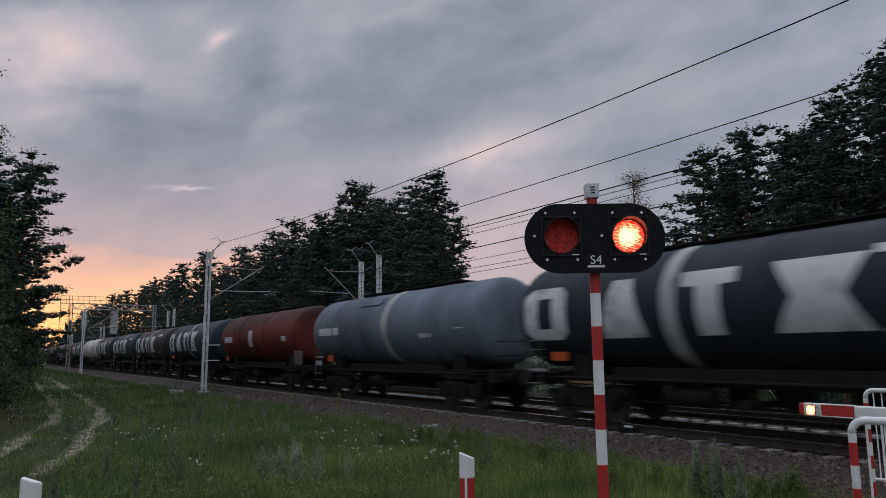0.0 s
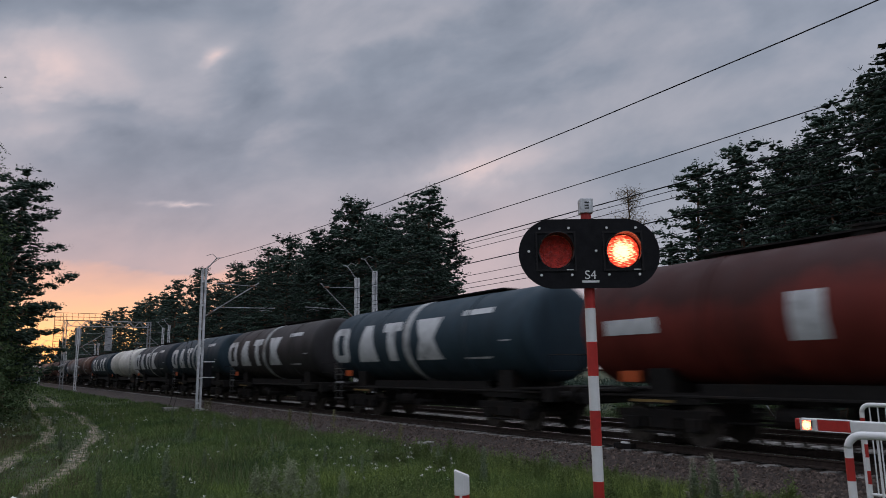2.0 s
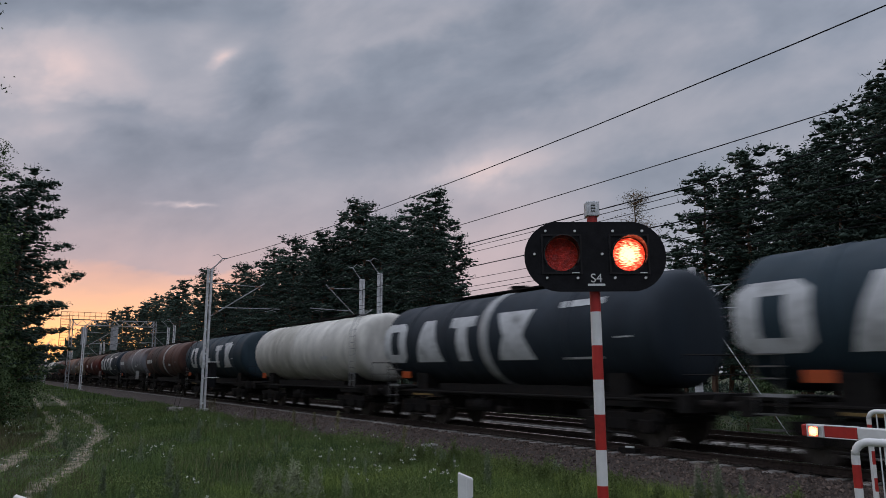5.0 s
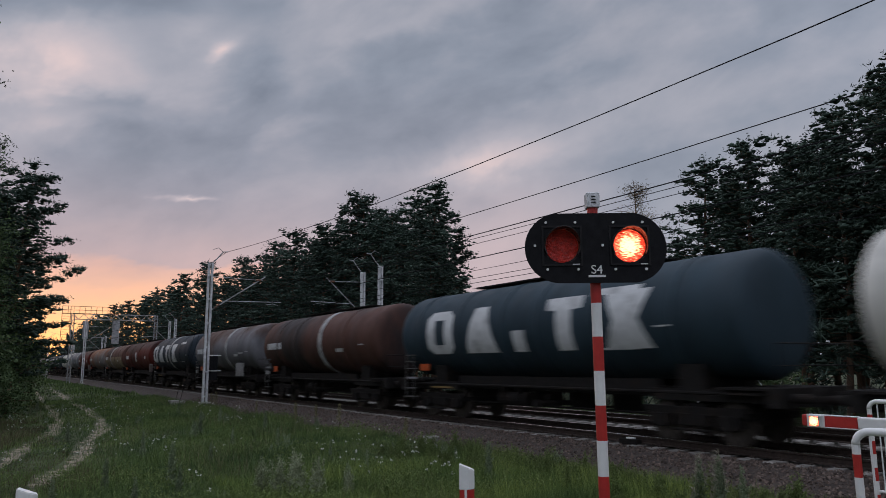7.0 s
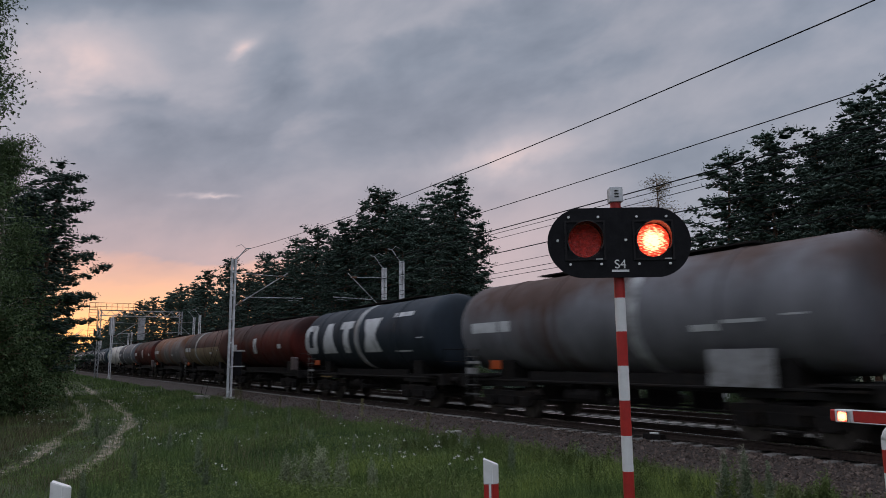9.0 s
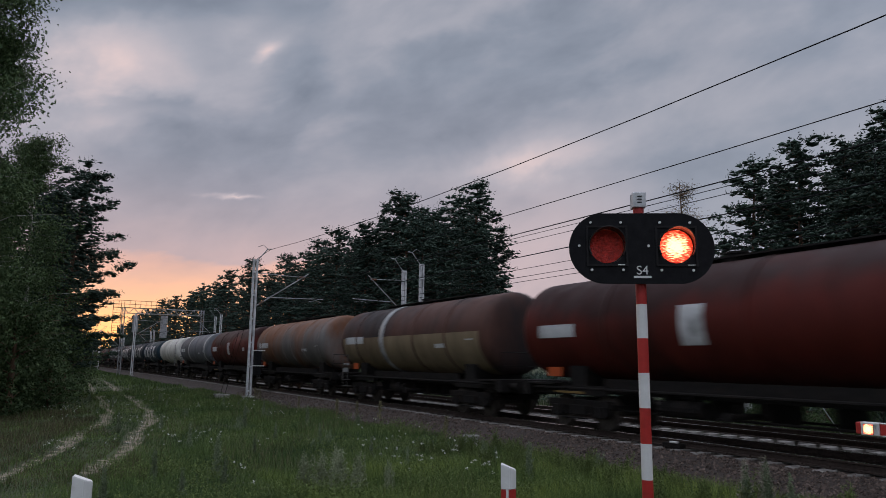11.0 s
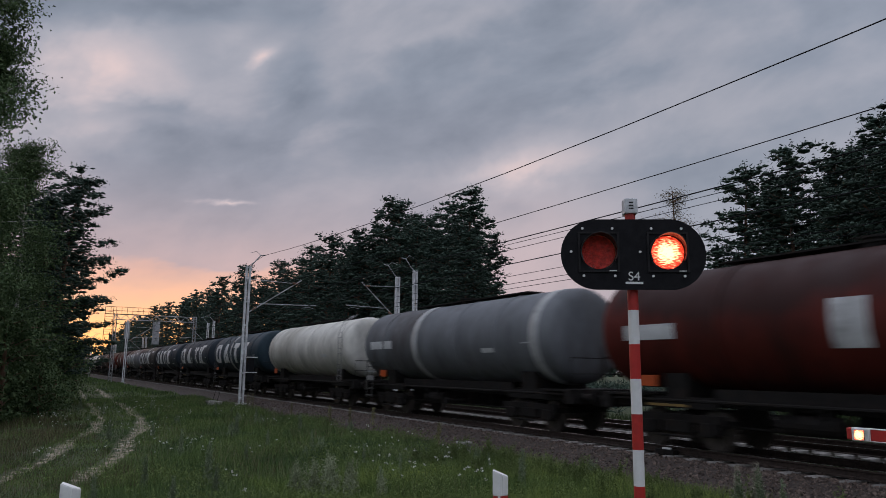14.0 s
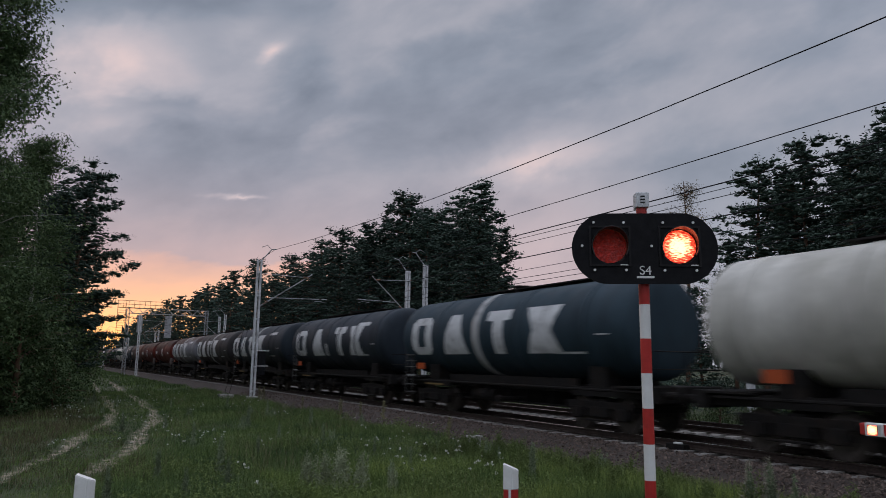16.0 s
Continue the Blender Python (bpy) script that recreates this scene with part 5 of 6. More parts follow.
def crown_mesh(name, centres, sizes, knots, radii, rng, blades):
    """Uneven clumps of growth with loose needles standing out of them."""
    k = np.asarray(knots)
    n = len(k)
    octa = np.array([(1, 0, 0), (-1, 0, 0), (0, 1, 0), (0, -1, 0), (0, 0, 0.55), (0, 0, -0.35)])
    tri = np.array([(0, 2, 4), (2, 1, 4), (1, 3, 4), (3, 0, 4), (2, 0, 5), (1, 2, 5), (3, 1, 5), (0, 3, 5)])
    turn = rng.random(n) * 6.283
    rot = np.zeros((n, 3, 3))
    rot[:, 0, 0], rot[:, 0, 1], rot[:, 1, 0], rot[:, 1, 1], rot[:, 2, 2] = np.cos(turn), -np.sin(turn), np.sin(turn), np.cos(turn), 1
    v0 = octa[None] * (0.55 + 0.95 * rng.random((n, 6, 1))) * np.asarray(radii)[:, None, None]
    v0 = (np.einsum("nij,nkj->nki", rot, v0) + k[:, None]).reshape(-1, 3)
    f0 = (tri[None] + 6 * np.arange(n)[:, None, None]).reshape(-1, 3)
    c = np.asarray(centres)
    m = len(c)
    d = rng.normal(size=(m, blades, 3))
    d[:, :, 2] += 0.7
    d /= np.linalg.norm(d, axis=2, keepdims=True)
    s = np.asarray(sizes)[:, None, None]
    side = np.cross(d, rng.normal(size=(m, blades, 3)))
    side /= np.linalg.norm(side, axis=2, keepdims=True) + 1e-9
    tip = c[:, None] + d * s * (0.7 + 0.5 * rng.random((m, blades, 1)))
    v1 = np.stack([c[:, None] + side * s * 0.13, tip, c[:, None] - side * s * 0.13], 2).reshape(-1, 3)
    f1 = np.arange(m * blades * 3).reshape(-1, 3) + len(v0)
    return raw_mesh(name, np.concatenate([v0, v1]).tolist(), f0.tolist() + f1.tolist(), M_NEEDLE, True)


def pine_data(seed, h, crown_from, spread, blades=1, size=1.0, per=9, clumps=2, shoots=3, sprays=1.9):
    """A pine: leaning trunk, whorls of limbs that shorten towards the top, tufts of needles in flat plates along them."""
    rng = np.random.default_rng(seed)
    lean = rng.normal(size=2) * 0.018
    axis = lambda z: Vector((lean[0] * z + 0.10 * math.sin(z * 0.5 + seed), lean[1] * z + 0.10 * math.cos(z * 0.43 + seed), z))
    limbs = [[(axis(z), 0.19 * (1 - z / h) ** 0.8 * h / 15 + 0.015) for z in np.linspace(-0.3, h * 0.985, 14)]]
    centres, sizes, knots, radii = [], [], [], []
    z = h * crown_from
    while z < h * 0.97:
        f = (z / h - crown_from) / (1 - crown_from)
        reach = spread * (0.70 + 1.1 * f if f < 0.27 else (1 - (f - 0.27) / 0.73) ** 0.62) + 0.10
        sector = rng.random() * math.tau
        for k in range(rng.integers(3, 6)):
            a = sector + k * 2.4 + rng.normal() * 0.35
            r = reach * (0.45 + 0.75 * rng.random())
            rise = r * (-0.12 + 0.75 * f + 0.14 * rng.normal())
            p0 = axis(z + rng.normal() * 0.15)
            p2 = p0 + Vector((math.cos(a) * r, math.sin(a) * r, rise))
            p1 = p0.lerp(p2, 0.55) + Vector((0, 0, -0.10 * r))
            limbs.append([(p0, 0.05 * (1 - f) + 0.015), (p1, 0.024), (p2, 0.006)])
            # flat sprays on side twigs, the thickest towards the limb's end, with needles standing up from them
            for _ in range(int(1.5 + r * sprays)):
                g = 0.35 + 0.68 * rng.random() ** 0.7
                p = p0.lerp(p1, g * 2) if g < 0.5 else p1.lerp(p2, (g - 0.5) * 2)
                ca, cr = a + rng.normal() * 0.9, 0.15 + 0.5 * rng.random()
                q = p + Vector((math.cos(ca) * cr, math.sin(ca) * cr, 0.12 * rng.random()))
                for _ in range(clumps):
                    knots.append((q.x + rng.normal() * 0.20, q.y + rng.normal() * 0.20, q.z + rng.normal() * 0.06))
                    radii.append((0.14 + 0.12 * rng.random()) * size)
                for _ in range(per):
                    centres.append((q.x + rng.normal() * 0.24, q.y + rng.normal() * 0.24, q.z + 0.04 + rng.normal() * 0.09))
                    sizes.append((0.20 + 0.12 * rng.random()) * size)
            for i in range(shoots):
                g = i / shoots
                knots.append((p2.x + rng.normal() * 0.06, p2.y + rng.normal() * 0.06, p2.z + (0.25 + 0.45 * f) * g))
                radii.append((0.14 - 0.08 * g) * size)
            # close growth round the stem
            for _ in range(2):
                p = p0.lerp(p2, 0.10 + 0.45 * rng.random())
                knots.append((p.x + rng.normal() * 0.2, p.y + rng.normal() * 0.2, p.z + rng.normal() * 0.12))
                radii.append(0.24 + 0.12 * rng.random())
        z += h * 0.030 + 0.06
    for i in range(14):
        g = i / 14
        p = axis(h * (0.89 + 0.14 * g))
        knots.append((p.x + rng.normal() * 0.14 * (1.1 - g), p.y + rng.normal() * 0.14 * (1.1 - g), p.z))
        radii.append(0.16 - 0.10 * g)
    trunk = to_mesh("trunk", limb_mesh(limbs), M_BARK, True)
    return trunk, crown_mesh("crown", centres, sizes, knots, radii, rng, blades)


def leafy_data(seed, h, width, count, base=0.06, material=None, bark=None, leaf=0.16, weep=0.25):
    rng = np.random.default_rng(seed)
    axis = lambda z: Vector((0.25 * math.sin(z * 0.35 + seed), 0.25 * math.cos(z * 0.3 + seed * 2), z))
    limbs = [[(axis(z), 0.17 * (1 - z / h) + 0.012) for z in np.linspace(-0.3, h * 0.97, 12)]]
    tips = []
    for k in range(int(34 + h * 2)):
        z = h * (base + (0.95 - base) * rng.random())
        f = z / h
        a = rng.random() * math.tau
        r = width * (0.35 + 0.75 * rng.random()) * (math.sin(math.pi * (0.14 + 0.8 * f)) ** 0.7)
        p0 = axis(z)
        p2 = p0 + Vector((math.cos(a) * r, math.sin(a) * r, r * (0.5 - 0.5 * rng.random())))
        p1 = p0.lerp(p2, 0.5) + Vector((0, 0, 0.12 * r))
        limbs.append([(p0, 0.035), (p1, 0.02), (p2, 0.006)])
        tips.append((p0, p1, p2, r))
    per = max(1, count // len(tips))
    centres, sizes = [], []
    for p0, p1, p2, r in tips:
        for _ in range(per):
            g = 0.25 + 0.8 * rng.random()
            p = p0.lerp(p1, min(1, g * 2)) if g < 0.5 else p1.lerp(p2, (g - 0.5) * 2)
            w = 0.15 + 0.13 * r
            centres.append((p.x + rng.normal() * w, p.y + rng.normal() * w, p.z + rng.normal() * w * 0.8 - weep * abs(rng.normal())))
            sizes.append(leaf * (0.7 + 0.6 * rng.random()))
    trunk = to_mesh("trunk", limb_mesh(limbs), bark or M_BIRCH, True)
    crown = tufts_mesh("crown", centres, sizes, rng, 3, 0.36, material or M_LEAF, 0.7, True)
    return trunk, crown


def plant_tree(name, data, x, y, scale, turn, label, category, group, dz=0.0):
    t = empty(name, pose(x, y, ground_height(x, y) - 0.05 + dz, 0, 0, turn), label, category, group)
    t.scale = (scale,) * 3
    link_mesh("trunk", data[0], None, t)
    link_mesh("crown", data[1], None, t)
    return t


PINES = [pine_data(11, 16, 0.20, 3.1), pine_data(12, 16, 0.34, 2.7), pine_data(13, 16, 0.16, 3.5), pine_data(14, 16, 0.42, 3.1), pine_data(15, 16, 0.22, 2.3),
         pine_data(13, 16, 0.17, 3.5, 1, 0.85, 22, 4, 3, 2.4)]
FAR_PINES = [pine_data(16, 16, 0.16, 3.2, 1, 1.7, 3, 1, 1, 0.6), pine_data(17, 16, 0.25, 2.8, 1, 1.7, 3, 1, 1, 0.6), pine_data(18, 16, 0.14, 3.4, 1, 1.7, 3, 1, 1, 0.6)]
rng_t = random.Random(21)
PINE_LABEL = "tall dark green pine with a reddish trunk at the forest edge"


def pine(x, y, h, kind=None, turn=None, label=PINE_LABEL, group="forest pines"):
    data = rng_t.choice(FAR_PINES) if kind is None else PINES[kind]
    plant_tree("pine", data, x, y, h / 16.0, rng_t.uniform(0, 360) if turn is None else turn, label, "tree", group)


# forest edge beyond the tracks: a gap where the road goes on
for y, x, h, kind in ((48.7, 30.4, 17.5, 4), (46.8, 29.6, 11.5, 2), (47.6, 30.6, 13.0, 4), (51.8, 31.5, 16.0, 0), (51.0, 34.0, 14.5, 4), (53.0, 33.5, 15.6, 4), (55.0, 32.5, 18.3, 1), (57.2, 31.8, 15.8, 4), (61.4, 33.5, 18.0, 1), (65.8, 33.5, 18.6, 4), (70.8, 33.0, 18.6, 1), (75.5, 33.0, 17.4, 4), (81.0, 33.0, 17.4, 1), (88.5, 33.0, 18.0, 0), (96.0, 33.0, 17.6, 4), (59.5, 31.0, 17.0, 2), (63.8, 32.0, 20.0, 0), (68.5, 32.0, 20.6, 2),
                      (73.0, 31.5, 18.3, 4), (78.0, 32.0, 17.6, 0), (84.5, 32.0, 19.3, 2), (92.5, 32.0, 19.4, 1), (99.0, 31.5, 16.8, 0), (104.5, 32.0, 18.8, 2), (113.0, 31.5, 17.0, 4), (124.0, 32.0, 20.6, 1)):
    pine(x, y, h, kind)
for k in range(26):
    pine(31.5 + rng_t.uniform(-1, 1.5), 131 + k * 8.0, rng_t.uniform(17.5, 20.5))
for k in range(30):
    pine(37.5 + rng_t.uniform(-1.5, 1.5), 59 + k * 4.6, rng_t.uniform(13, 17) + min(3, k * 0.2))
for k in range(14):
    pine(44 + rng_t.uniform(-2, 2), 72 + k * 7, rng_t.uniform(15, 18))
for y, x, h, kind in ((26.6, 36.2, 15.0, 1), (29.6, 37.5, 10.5, 4), (31.6, 37.0, 7.6, 2), (27.8, 39.5, 13.0, 2), (23.6, 36.0, 15.3, 0), (25.0, 38.0, 14.4, 4), (20.6, 36.0, 14.4, 3), (22.2, 38.5, 15.0, 2), (18.0, 36.0, 15.6, 4),
                      (15.9, 34.5, 15.8, 2), (13.4, 33.5, 16.4, 0), (11.0, 33.0, 16.0, 1), (8.4, 32.5, 16.8, 2), (19.4, 33.2, 11.5, 4), (16.6, 32.0, 12.5, 2), (12.6, 30.8, 14.0, 4), (5.6, 31.5, 16.0, 1), (2.0, 32.0, 16.0, 2), (-2.5, 33.0, 15.0, 0)):
    pine(x, y, h, kind)
for y, x, h in ((56.5, 36.0, 15.5), (60.0, 37.0, 17.0), (63.0, 36.0, 17.4), (67.0, 36.5, 18.4), (71.5, 36.0, 18.0), (77.0, 36.5, 17.5), (83.0, 36.0, 17.5), (90.0, 36.5, 18.0), (98.0, 36.0, 17.5)):
    pine(x, y, h)
for k in range(16):
    pine(42 + rng_t.uniform(-2, 3), 28.5 - k * 3.2, rng_t.uniform(13, 16))
for k in range(14):
    pine(49 + rng_t.uniform(-2, 3), 24 - k * 4.0, rng_t.uniform(14, 17))
# bare-topped birch in the gap
plant_tree("birch", leafy_data(31, 14, 1.9, 2600, 0.45, M_SPARSE, M_BARK, 0.065, 0.05), 41.0, 36.2, 1.2, 0, "thin birch with sparse yellowing leaves in the gap", "tree", "")
# the wood on the near side of the line
pine(0.7, 45.0, 13.6, 5, 40, "dark pine with spreading branches beside the dirt track", "pines by the dirt track")
pine(0.8, 48.0, 12.4, 5, 250, "dark pine with spreading branches beside the dirt track", "pines by the dirt track")
pine(0.1, 43.2, 11.8, 0, 300, "dark pine among the shrubs by the dirt track", "pines by the dirt track")
pine(-0.9, 50.0, 15.0, 0, 130, "dark pine behind the shrubs by the dirt track", "pines by the dirt track")
for k, (x, y, h) in enumerate(((-4, 58, 15), (-7, 48, 14), (-3.5, 70, 16), (0.8, 78, 15), (2.0, 95, 14), (1.0, 112, 15), (3.0, 130, 14), (2.0, 150, 15), (4.0, 175, 15), (3.0, 205, 15), (5.0, 240, 16), (-9, 36, 15), (-11, 60, 16))):
    pine(x, y, h, None, None, "dark pine in the wood beside the dirt track", "pines by the dirt track")
# unseen pines behind the front row, added to block low sky light
for k in range(20):
    x, y = -7.0 - 10 * rng_t.random(), 34 + 8.0 * k + rng_t.uniform(-2, 2)
    pine(min(x, -2.5 - 0.02 * y) + 0.03 * (y - 34), y, rng_t.uniform(13, 17), None, None, "unseen dark pine added deep in the wood beside the dirt track", "pines by the dirt track")
for k in range(16):
    pine(-1.5 + 0.022 * (62 + 9 * k) + rng_t.uniform(-1.5, 0.5), 62 + 9 * k, rng_t.uniform(12, 15), None, None, "dark pine in the wood beside the dirt track", "pines by the dirt track")
BIRCH = leafy_data(41, 19, 2.9, 22000, 0.03, leaf=0.105)
plant_tree("birch", BIRCH, -2.9, 31.0, 1.0, 20, "tall leafy birch with drooping twigs beside the dirt track", "tree", "birches by the dirt track")
plant_tree("birch", BIRCH, -3.2, 33.0, 0.80, 75, "leafy birch beside its taller neighbour", "tree", "birches by the dirt track")
plant_tree("birch", BIRCH, -2.65, 34.5, 0.90, 160, "leafy birch between its taller neighbours", "tree", "birches by the dirt track")
plant_tree("birch", BIRCH, -1.0, 39.8, 0.75, 110, "leafy birch behind its taller neighbour", "tree", "birches by the dirt track")
plant_tree("birch", BIRCH, -5.2, 33.5, 0.95, 200, "tall leafy birch behind its neighbour", "tree", "birches by the dirt track")
SHRUBS = [leafy_data(51, 4.2, 2.0, 2300, 0.02, None, M_BARK, 0.14, 0.1), leafy_data(52, 3.4, 1.9, 2000, 0.02, None, M_BARK, 0.14, 0.1)]
for k, (x, y, s) in enumerate(((-1.2, 34.0, 1.05), (0.3, 36.5, 0.8), (1.3, 43.0, 0.85), (-0.4, 40.0, 1.0), (0.4, 46.5, 1.0), (0.9, 52, 1.1), (1.7, 60, 1.1), (2.6, 70, 1.0), (3.2, 82, 1.05), (4.0, 96, 1.0), (-2.6, 41, 1.3), (-1.5, 49, 1.3), (4.6, 112, 1.1), (5.2, 130, 1.2))):
    plant_tree("shrub", SHRUBS[k % 2], x, y, s, 67 * k, "leafy green shrub beside the dirt track", "shrub", "shrubs by the dirt track")
# low growth under the forest edge
for k in range(22):
    y = 4 + k * 6.2
    if 22 < y < 40:
        continue
    plant_tree("shrub", SHRUBS[k % 2], 26.5 + rng_t.uniform(-0.6, 1.6), y, rng_t.uniform(0.4, 0.7), 50 * k, "low leafy shrub at the forest edge", "shrub", "shrubs at the forest edge")


def undergrowth():
    """Brush and saplings that fill the wood between the trunks."""
    rng = np.random.default_rng(19)
    c, s = [], []
    for _ in range(9500):
        x = 27.5 + 34 * rng.random()
        y = -60 + 300 * rng.random()
        if 0.68 * x < y < 1.45 * x:
            z = 1.2 * rng.random()
        else:
            z = 6.5 * rng.random() ** 1.6
        c.append((x, y, -0.6 + z))
        s.append(0.7)
    tagged(link_mesh("undergrowth", tufts_mesh("undergrowth", c, s, rng, 10, 0.06, M_NEEDLE, 0.0, True), None), "dark brush and saplings under the forest pines", "undergrowth", kind="stuff")


undergrowth()


for k, (x, y) in enumerate(((22.9, 19.0), (23.0, 17.2), (23.2, 15.6), (22.8, 21.0), (23.4, 13.8))):
    plant_tree("shrub", SHRUBS[k % 2], x, y, 0.36, 80 * k, "low leafy shrub beyond the far track", "shrub", "shrubs at the forest edge")


def far_wood():
    """Crowns of the woods that close the horizon, too far to count."""
    rng = np.random.default_rng(8)
    c, s = [], []
    for _ in range(9000):
        a = rng.random() * math.tau
        r = 330 + 60 * rng.random()
        x, y = math.cos(a) * r, math.sin(a) * r
        if abs(x - 16) < 14 and y > 0:
            continue
        c.append((x, y, -1 + 15 * rng.random() ** 0.8))
        s.append(3.2)
    for _ in range(700):
        c.append((-60 + 140 * rng.random(), 540 + 40 * rng.random(), -1 + 15 * rng.random()))
        s.append(3.2)
    me = tufts_mesh("far_wood", c, s, rng, 6, 0.34, M_NEEDLE, 0.0, True)
    tagged(link_mesh("far_wood", me, None), "distant dark woods round the horizon", "forest", kind="stuff")


far_wood()


# ---- grass and herbs ----
M_GRASS = leaf_mat("grass_blades", (0.056, 0.094, 0.033), (0.145, 0.200, 0.076), True)
M_FRESH = leaf_mat("fresh_grass", (0.086, 0.124, 0.036), (0.205, 0.250, 0.084), True)
M_DRY = leaf_mat("dry_grass", (0.13, 0.125, 0.06), (0.23, 0.21, 0.12))
# dry grass darkened in colour for the tree shade along the shrubs
M_SHADE_STRAW = leaf_mat("shaded_straw", (0.062, 0.056, 0.030), (0.125, 0.108, 0.060))
# verge grass darker than the meadow's: shade is mixed into its colour
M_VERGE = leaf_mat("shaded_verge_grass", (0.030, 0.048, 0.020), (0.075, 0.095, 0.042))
M_HERB = leaf_mat("herb_leaves", (0.10, 0.14, 0.075), (0.23, 0.27, 0.17))
M_PETAL = leaf_mat("white_petals", (0.45, 0.46, 0.40), (0.70, 0.70, 0.64))


def grass_field(name, label, count, seed, x0, x1, y0, y1, h0, h1, w, material, power=1.6, skip_ruts=True, clump=0.0):
    rng = np.random.default_rng(seed)
    pts = []
    while len(pts) < count:
        y = y0 + (y1 - y0) * rng.random() ** power
        x = x0 + (x1 - x0) * rng.random()
        if skip_ruts and rut_mask(x, y) > 0.35 and rng.random() < 0.80:
            continue
        if name == "meadow_grass" and x < rut_centre(y) - 1.3 and rng.random() < 0.72:
            continue
        if clump and noise.noise((x * 0.55, y * 0.4, seed)) < clump * (0.4 + 0.6 * rng.random()):
            continue
        pts.append((x, y, ground_height(x, y) - 0.02))
    p = np.array(pts)
    n = len(p)
    far = np.clip((p[:, 1] - 12) / 50, 0, 1)[:, None]
    swell = np.array([0.75 + 0.5 * noise.noise((a * 0.3, b * 0.25, 9)) for a, b, _ in pts])[:, None]
    edge = np.array([0.40 + 0.60 * min(1.0, abs(a - rut_centre(b)) / 2.4) for a, b, _ in pts])[:, None]
    h = (h0 + (h1 - h0) * rng.random((n, 1))) * swell * edge
    a = rng.random(n) * 6.283
    lean = np.stack([np.cos(a), np.sin(a), np.zeros(n)], 1) * h * (0.15 + 0.45 * rng.random((n, 1)))
    side = np.stack([-np.sin(a), np.cos(a), np.zeros(n)], 1) * w * (0.7 + 0.6 * rng.random((n, 1))) * (1 + 1.2 * far)
    up = np.array([[0, 0, 1.0]])
    v = np.stack([p - side, p + side, p + lean + up * h * 0.95], 1).reshape(-1, 3)
    f = np.arange(n * 3).reshape(-1, 3)
    tagged(link_mesh(name, raw_mesh(name, v.tolist(), f.tolist(), material), None), label, "grass", kind="stuff")


grass_field("meadow_grass", "tall green meadow grass", 270000, 61, -3, 11.6, 9, 60, 0.16, 0.46, 0.0036, M_GRASS)
grass_field("far_grass", "green grass farther along the line", 30000, 62, -2, 11.2, 50, 150, 0.2, 0.5, 0.011, M_GRASS, 1.2)
grass_field("crossing_grass", "green grass beside the crossing", 75000, 63, 4, 11.7, 3.8, 15, 0.22, 0.60, 0.0034, M_FRESH, 1.0, False)
grass_field("dry_grass", "tufts of dry yellow grass", 6500, 64, -1, 11.5, 10, 55, 0.30, 0.70, 0.0045, M_DRY, 1.4, True, 0.18)
grass_field("dry_edge_grass", "dry brown grass along the shrubs, tree shade in its colour", 26000, 66, -4, 2.2, 15, 36, 0.16, 0.40, 0.005, M_SHADE_STRAW, 1.0, True, -0.3)
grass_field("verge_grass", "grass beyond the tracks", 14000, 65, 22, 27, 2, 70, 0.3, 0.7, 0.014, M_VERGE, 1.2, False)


def herb_data(seed, h, stalks, material, wide=1.0):
    """A bushy herb: upright stalks with small leaves all the way up."""
    rng = np.random.default_rng(seed)
    limbs, c, s = [], [], []
    for k in range(stalks):
        a, r = rng.random() * math.tau, 0.22 * wide * rng.random()
        hh = h * (0.6 + 0.4 * rng.random())
        p0 = Vector((math.cos(a) * r * 0.4, math.sin(a) * r * 0.4, -0.05))
        p2 = Vector((math.cos(a) * r * 1.3, math.sin(a) * r * 1.3, hh))
        limbs.append([(p0, 0.008), (p0.lerp(p2, 0.5), 0.006), (p2, 0.002)])
        n = int(26 * hh)
        for i in range(n):
            g = 0.12 + 0.88 * i / n
            p = p0.lerp(p2, g)
            w = 0.11 * (0.45 + 0.55 * wide) * (1.15 - g)
            c.append((p.x + rng.normal() * w, p.y + rng.normal() * w, p.z))
            s.append(0.055 + 0.09 * (1 - g))
    return to_mesh("stems", limb_mesh(limbs), material), tufts_mesh("leaves", c, s, rng, 6, 0.11, material, 0.0, True)


def herb(data, x, y, scale, turn, label, group, name="herb"):
    t = empty(name, pose(x, y, ground_height(x, y) - 0.02, 0, 0, turn), label, "plant", group)
    t.scale = (scale,) * 3
    tagged(link_mesh("stem", data[0], None, t), kind="stuff")
    link_mesh("foliage", data[1], None, t)


M_LUSH = leaf_mat("lush_weed_leaves", (0.066, 0.098, 0.030), (0.160, 0.205, 0.070))


def meadow_weeds():
    """Low broad-leaved weeds in patches among the grass."""
    rng = np.random.default_rng(83)
    c, s = [], []
    while len(c) < 15000:
        y, x = 10 + 40 * rng.random() ** 1.5, -1 + 12.4 * rng.random()
        if noise.noise((x * 0.5, y * 0.3, 70)) + 0.35 * noise.noise((x * 1.7, y * 1.2, 7)) < 0.02 + 0.3 * rng.random() or rut_mask(x, y) > 0.1 or x < rut_centre(y) + 0.4 * rng.normal():
            continue
        z = ground_height(x, y)
        top = 0.20 + 0.24 * rng.random()
        for g in (0.45, 0.75, 1.0):
            c.append((x + rng.normal() * 0.05, y + rng.normal() * 0.05, z + top * g))
            s.append(0.028 + 0.030 * rng.random())
    tagged(link_mesh("meadow_weeds", tufts_mesh("meadow_weeds", c, s, rng, 6, 0.17, M_LUSH, 0.0, True), None), "patches of broad-leaved yellow-green weeds in the meadow", "weeds", kind="stuff")


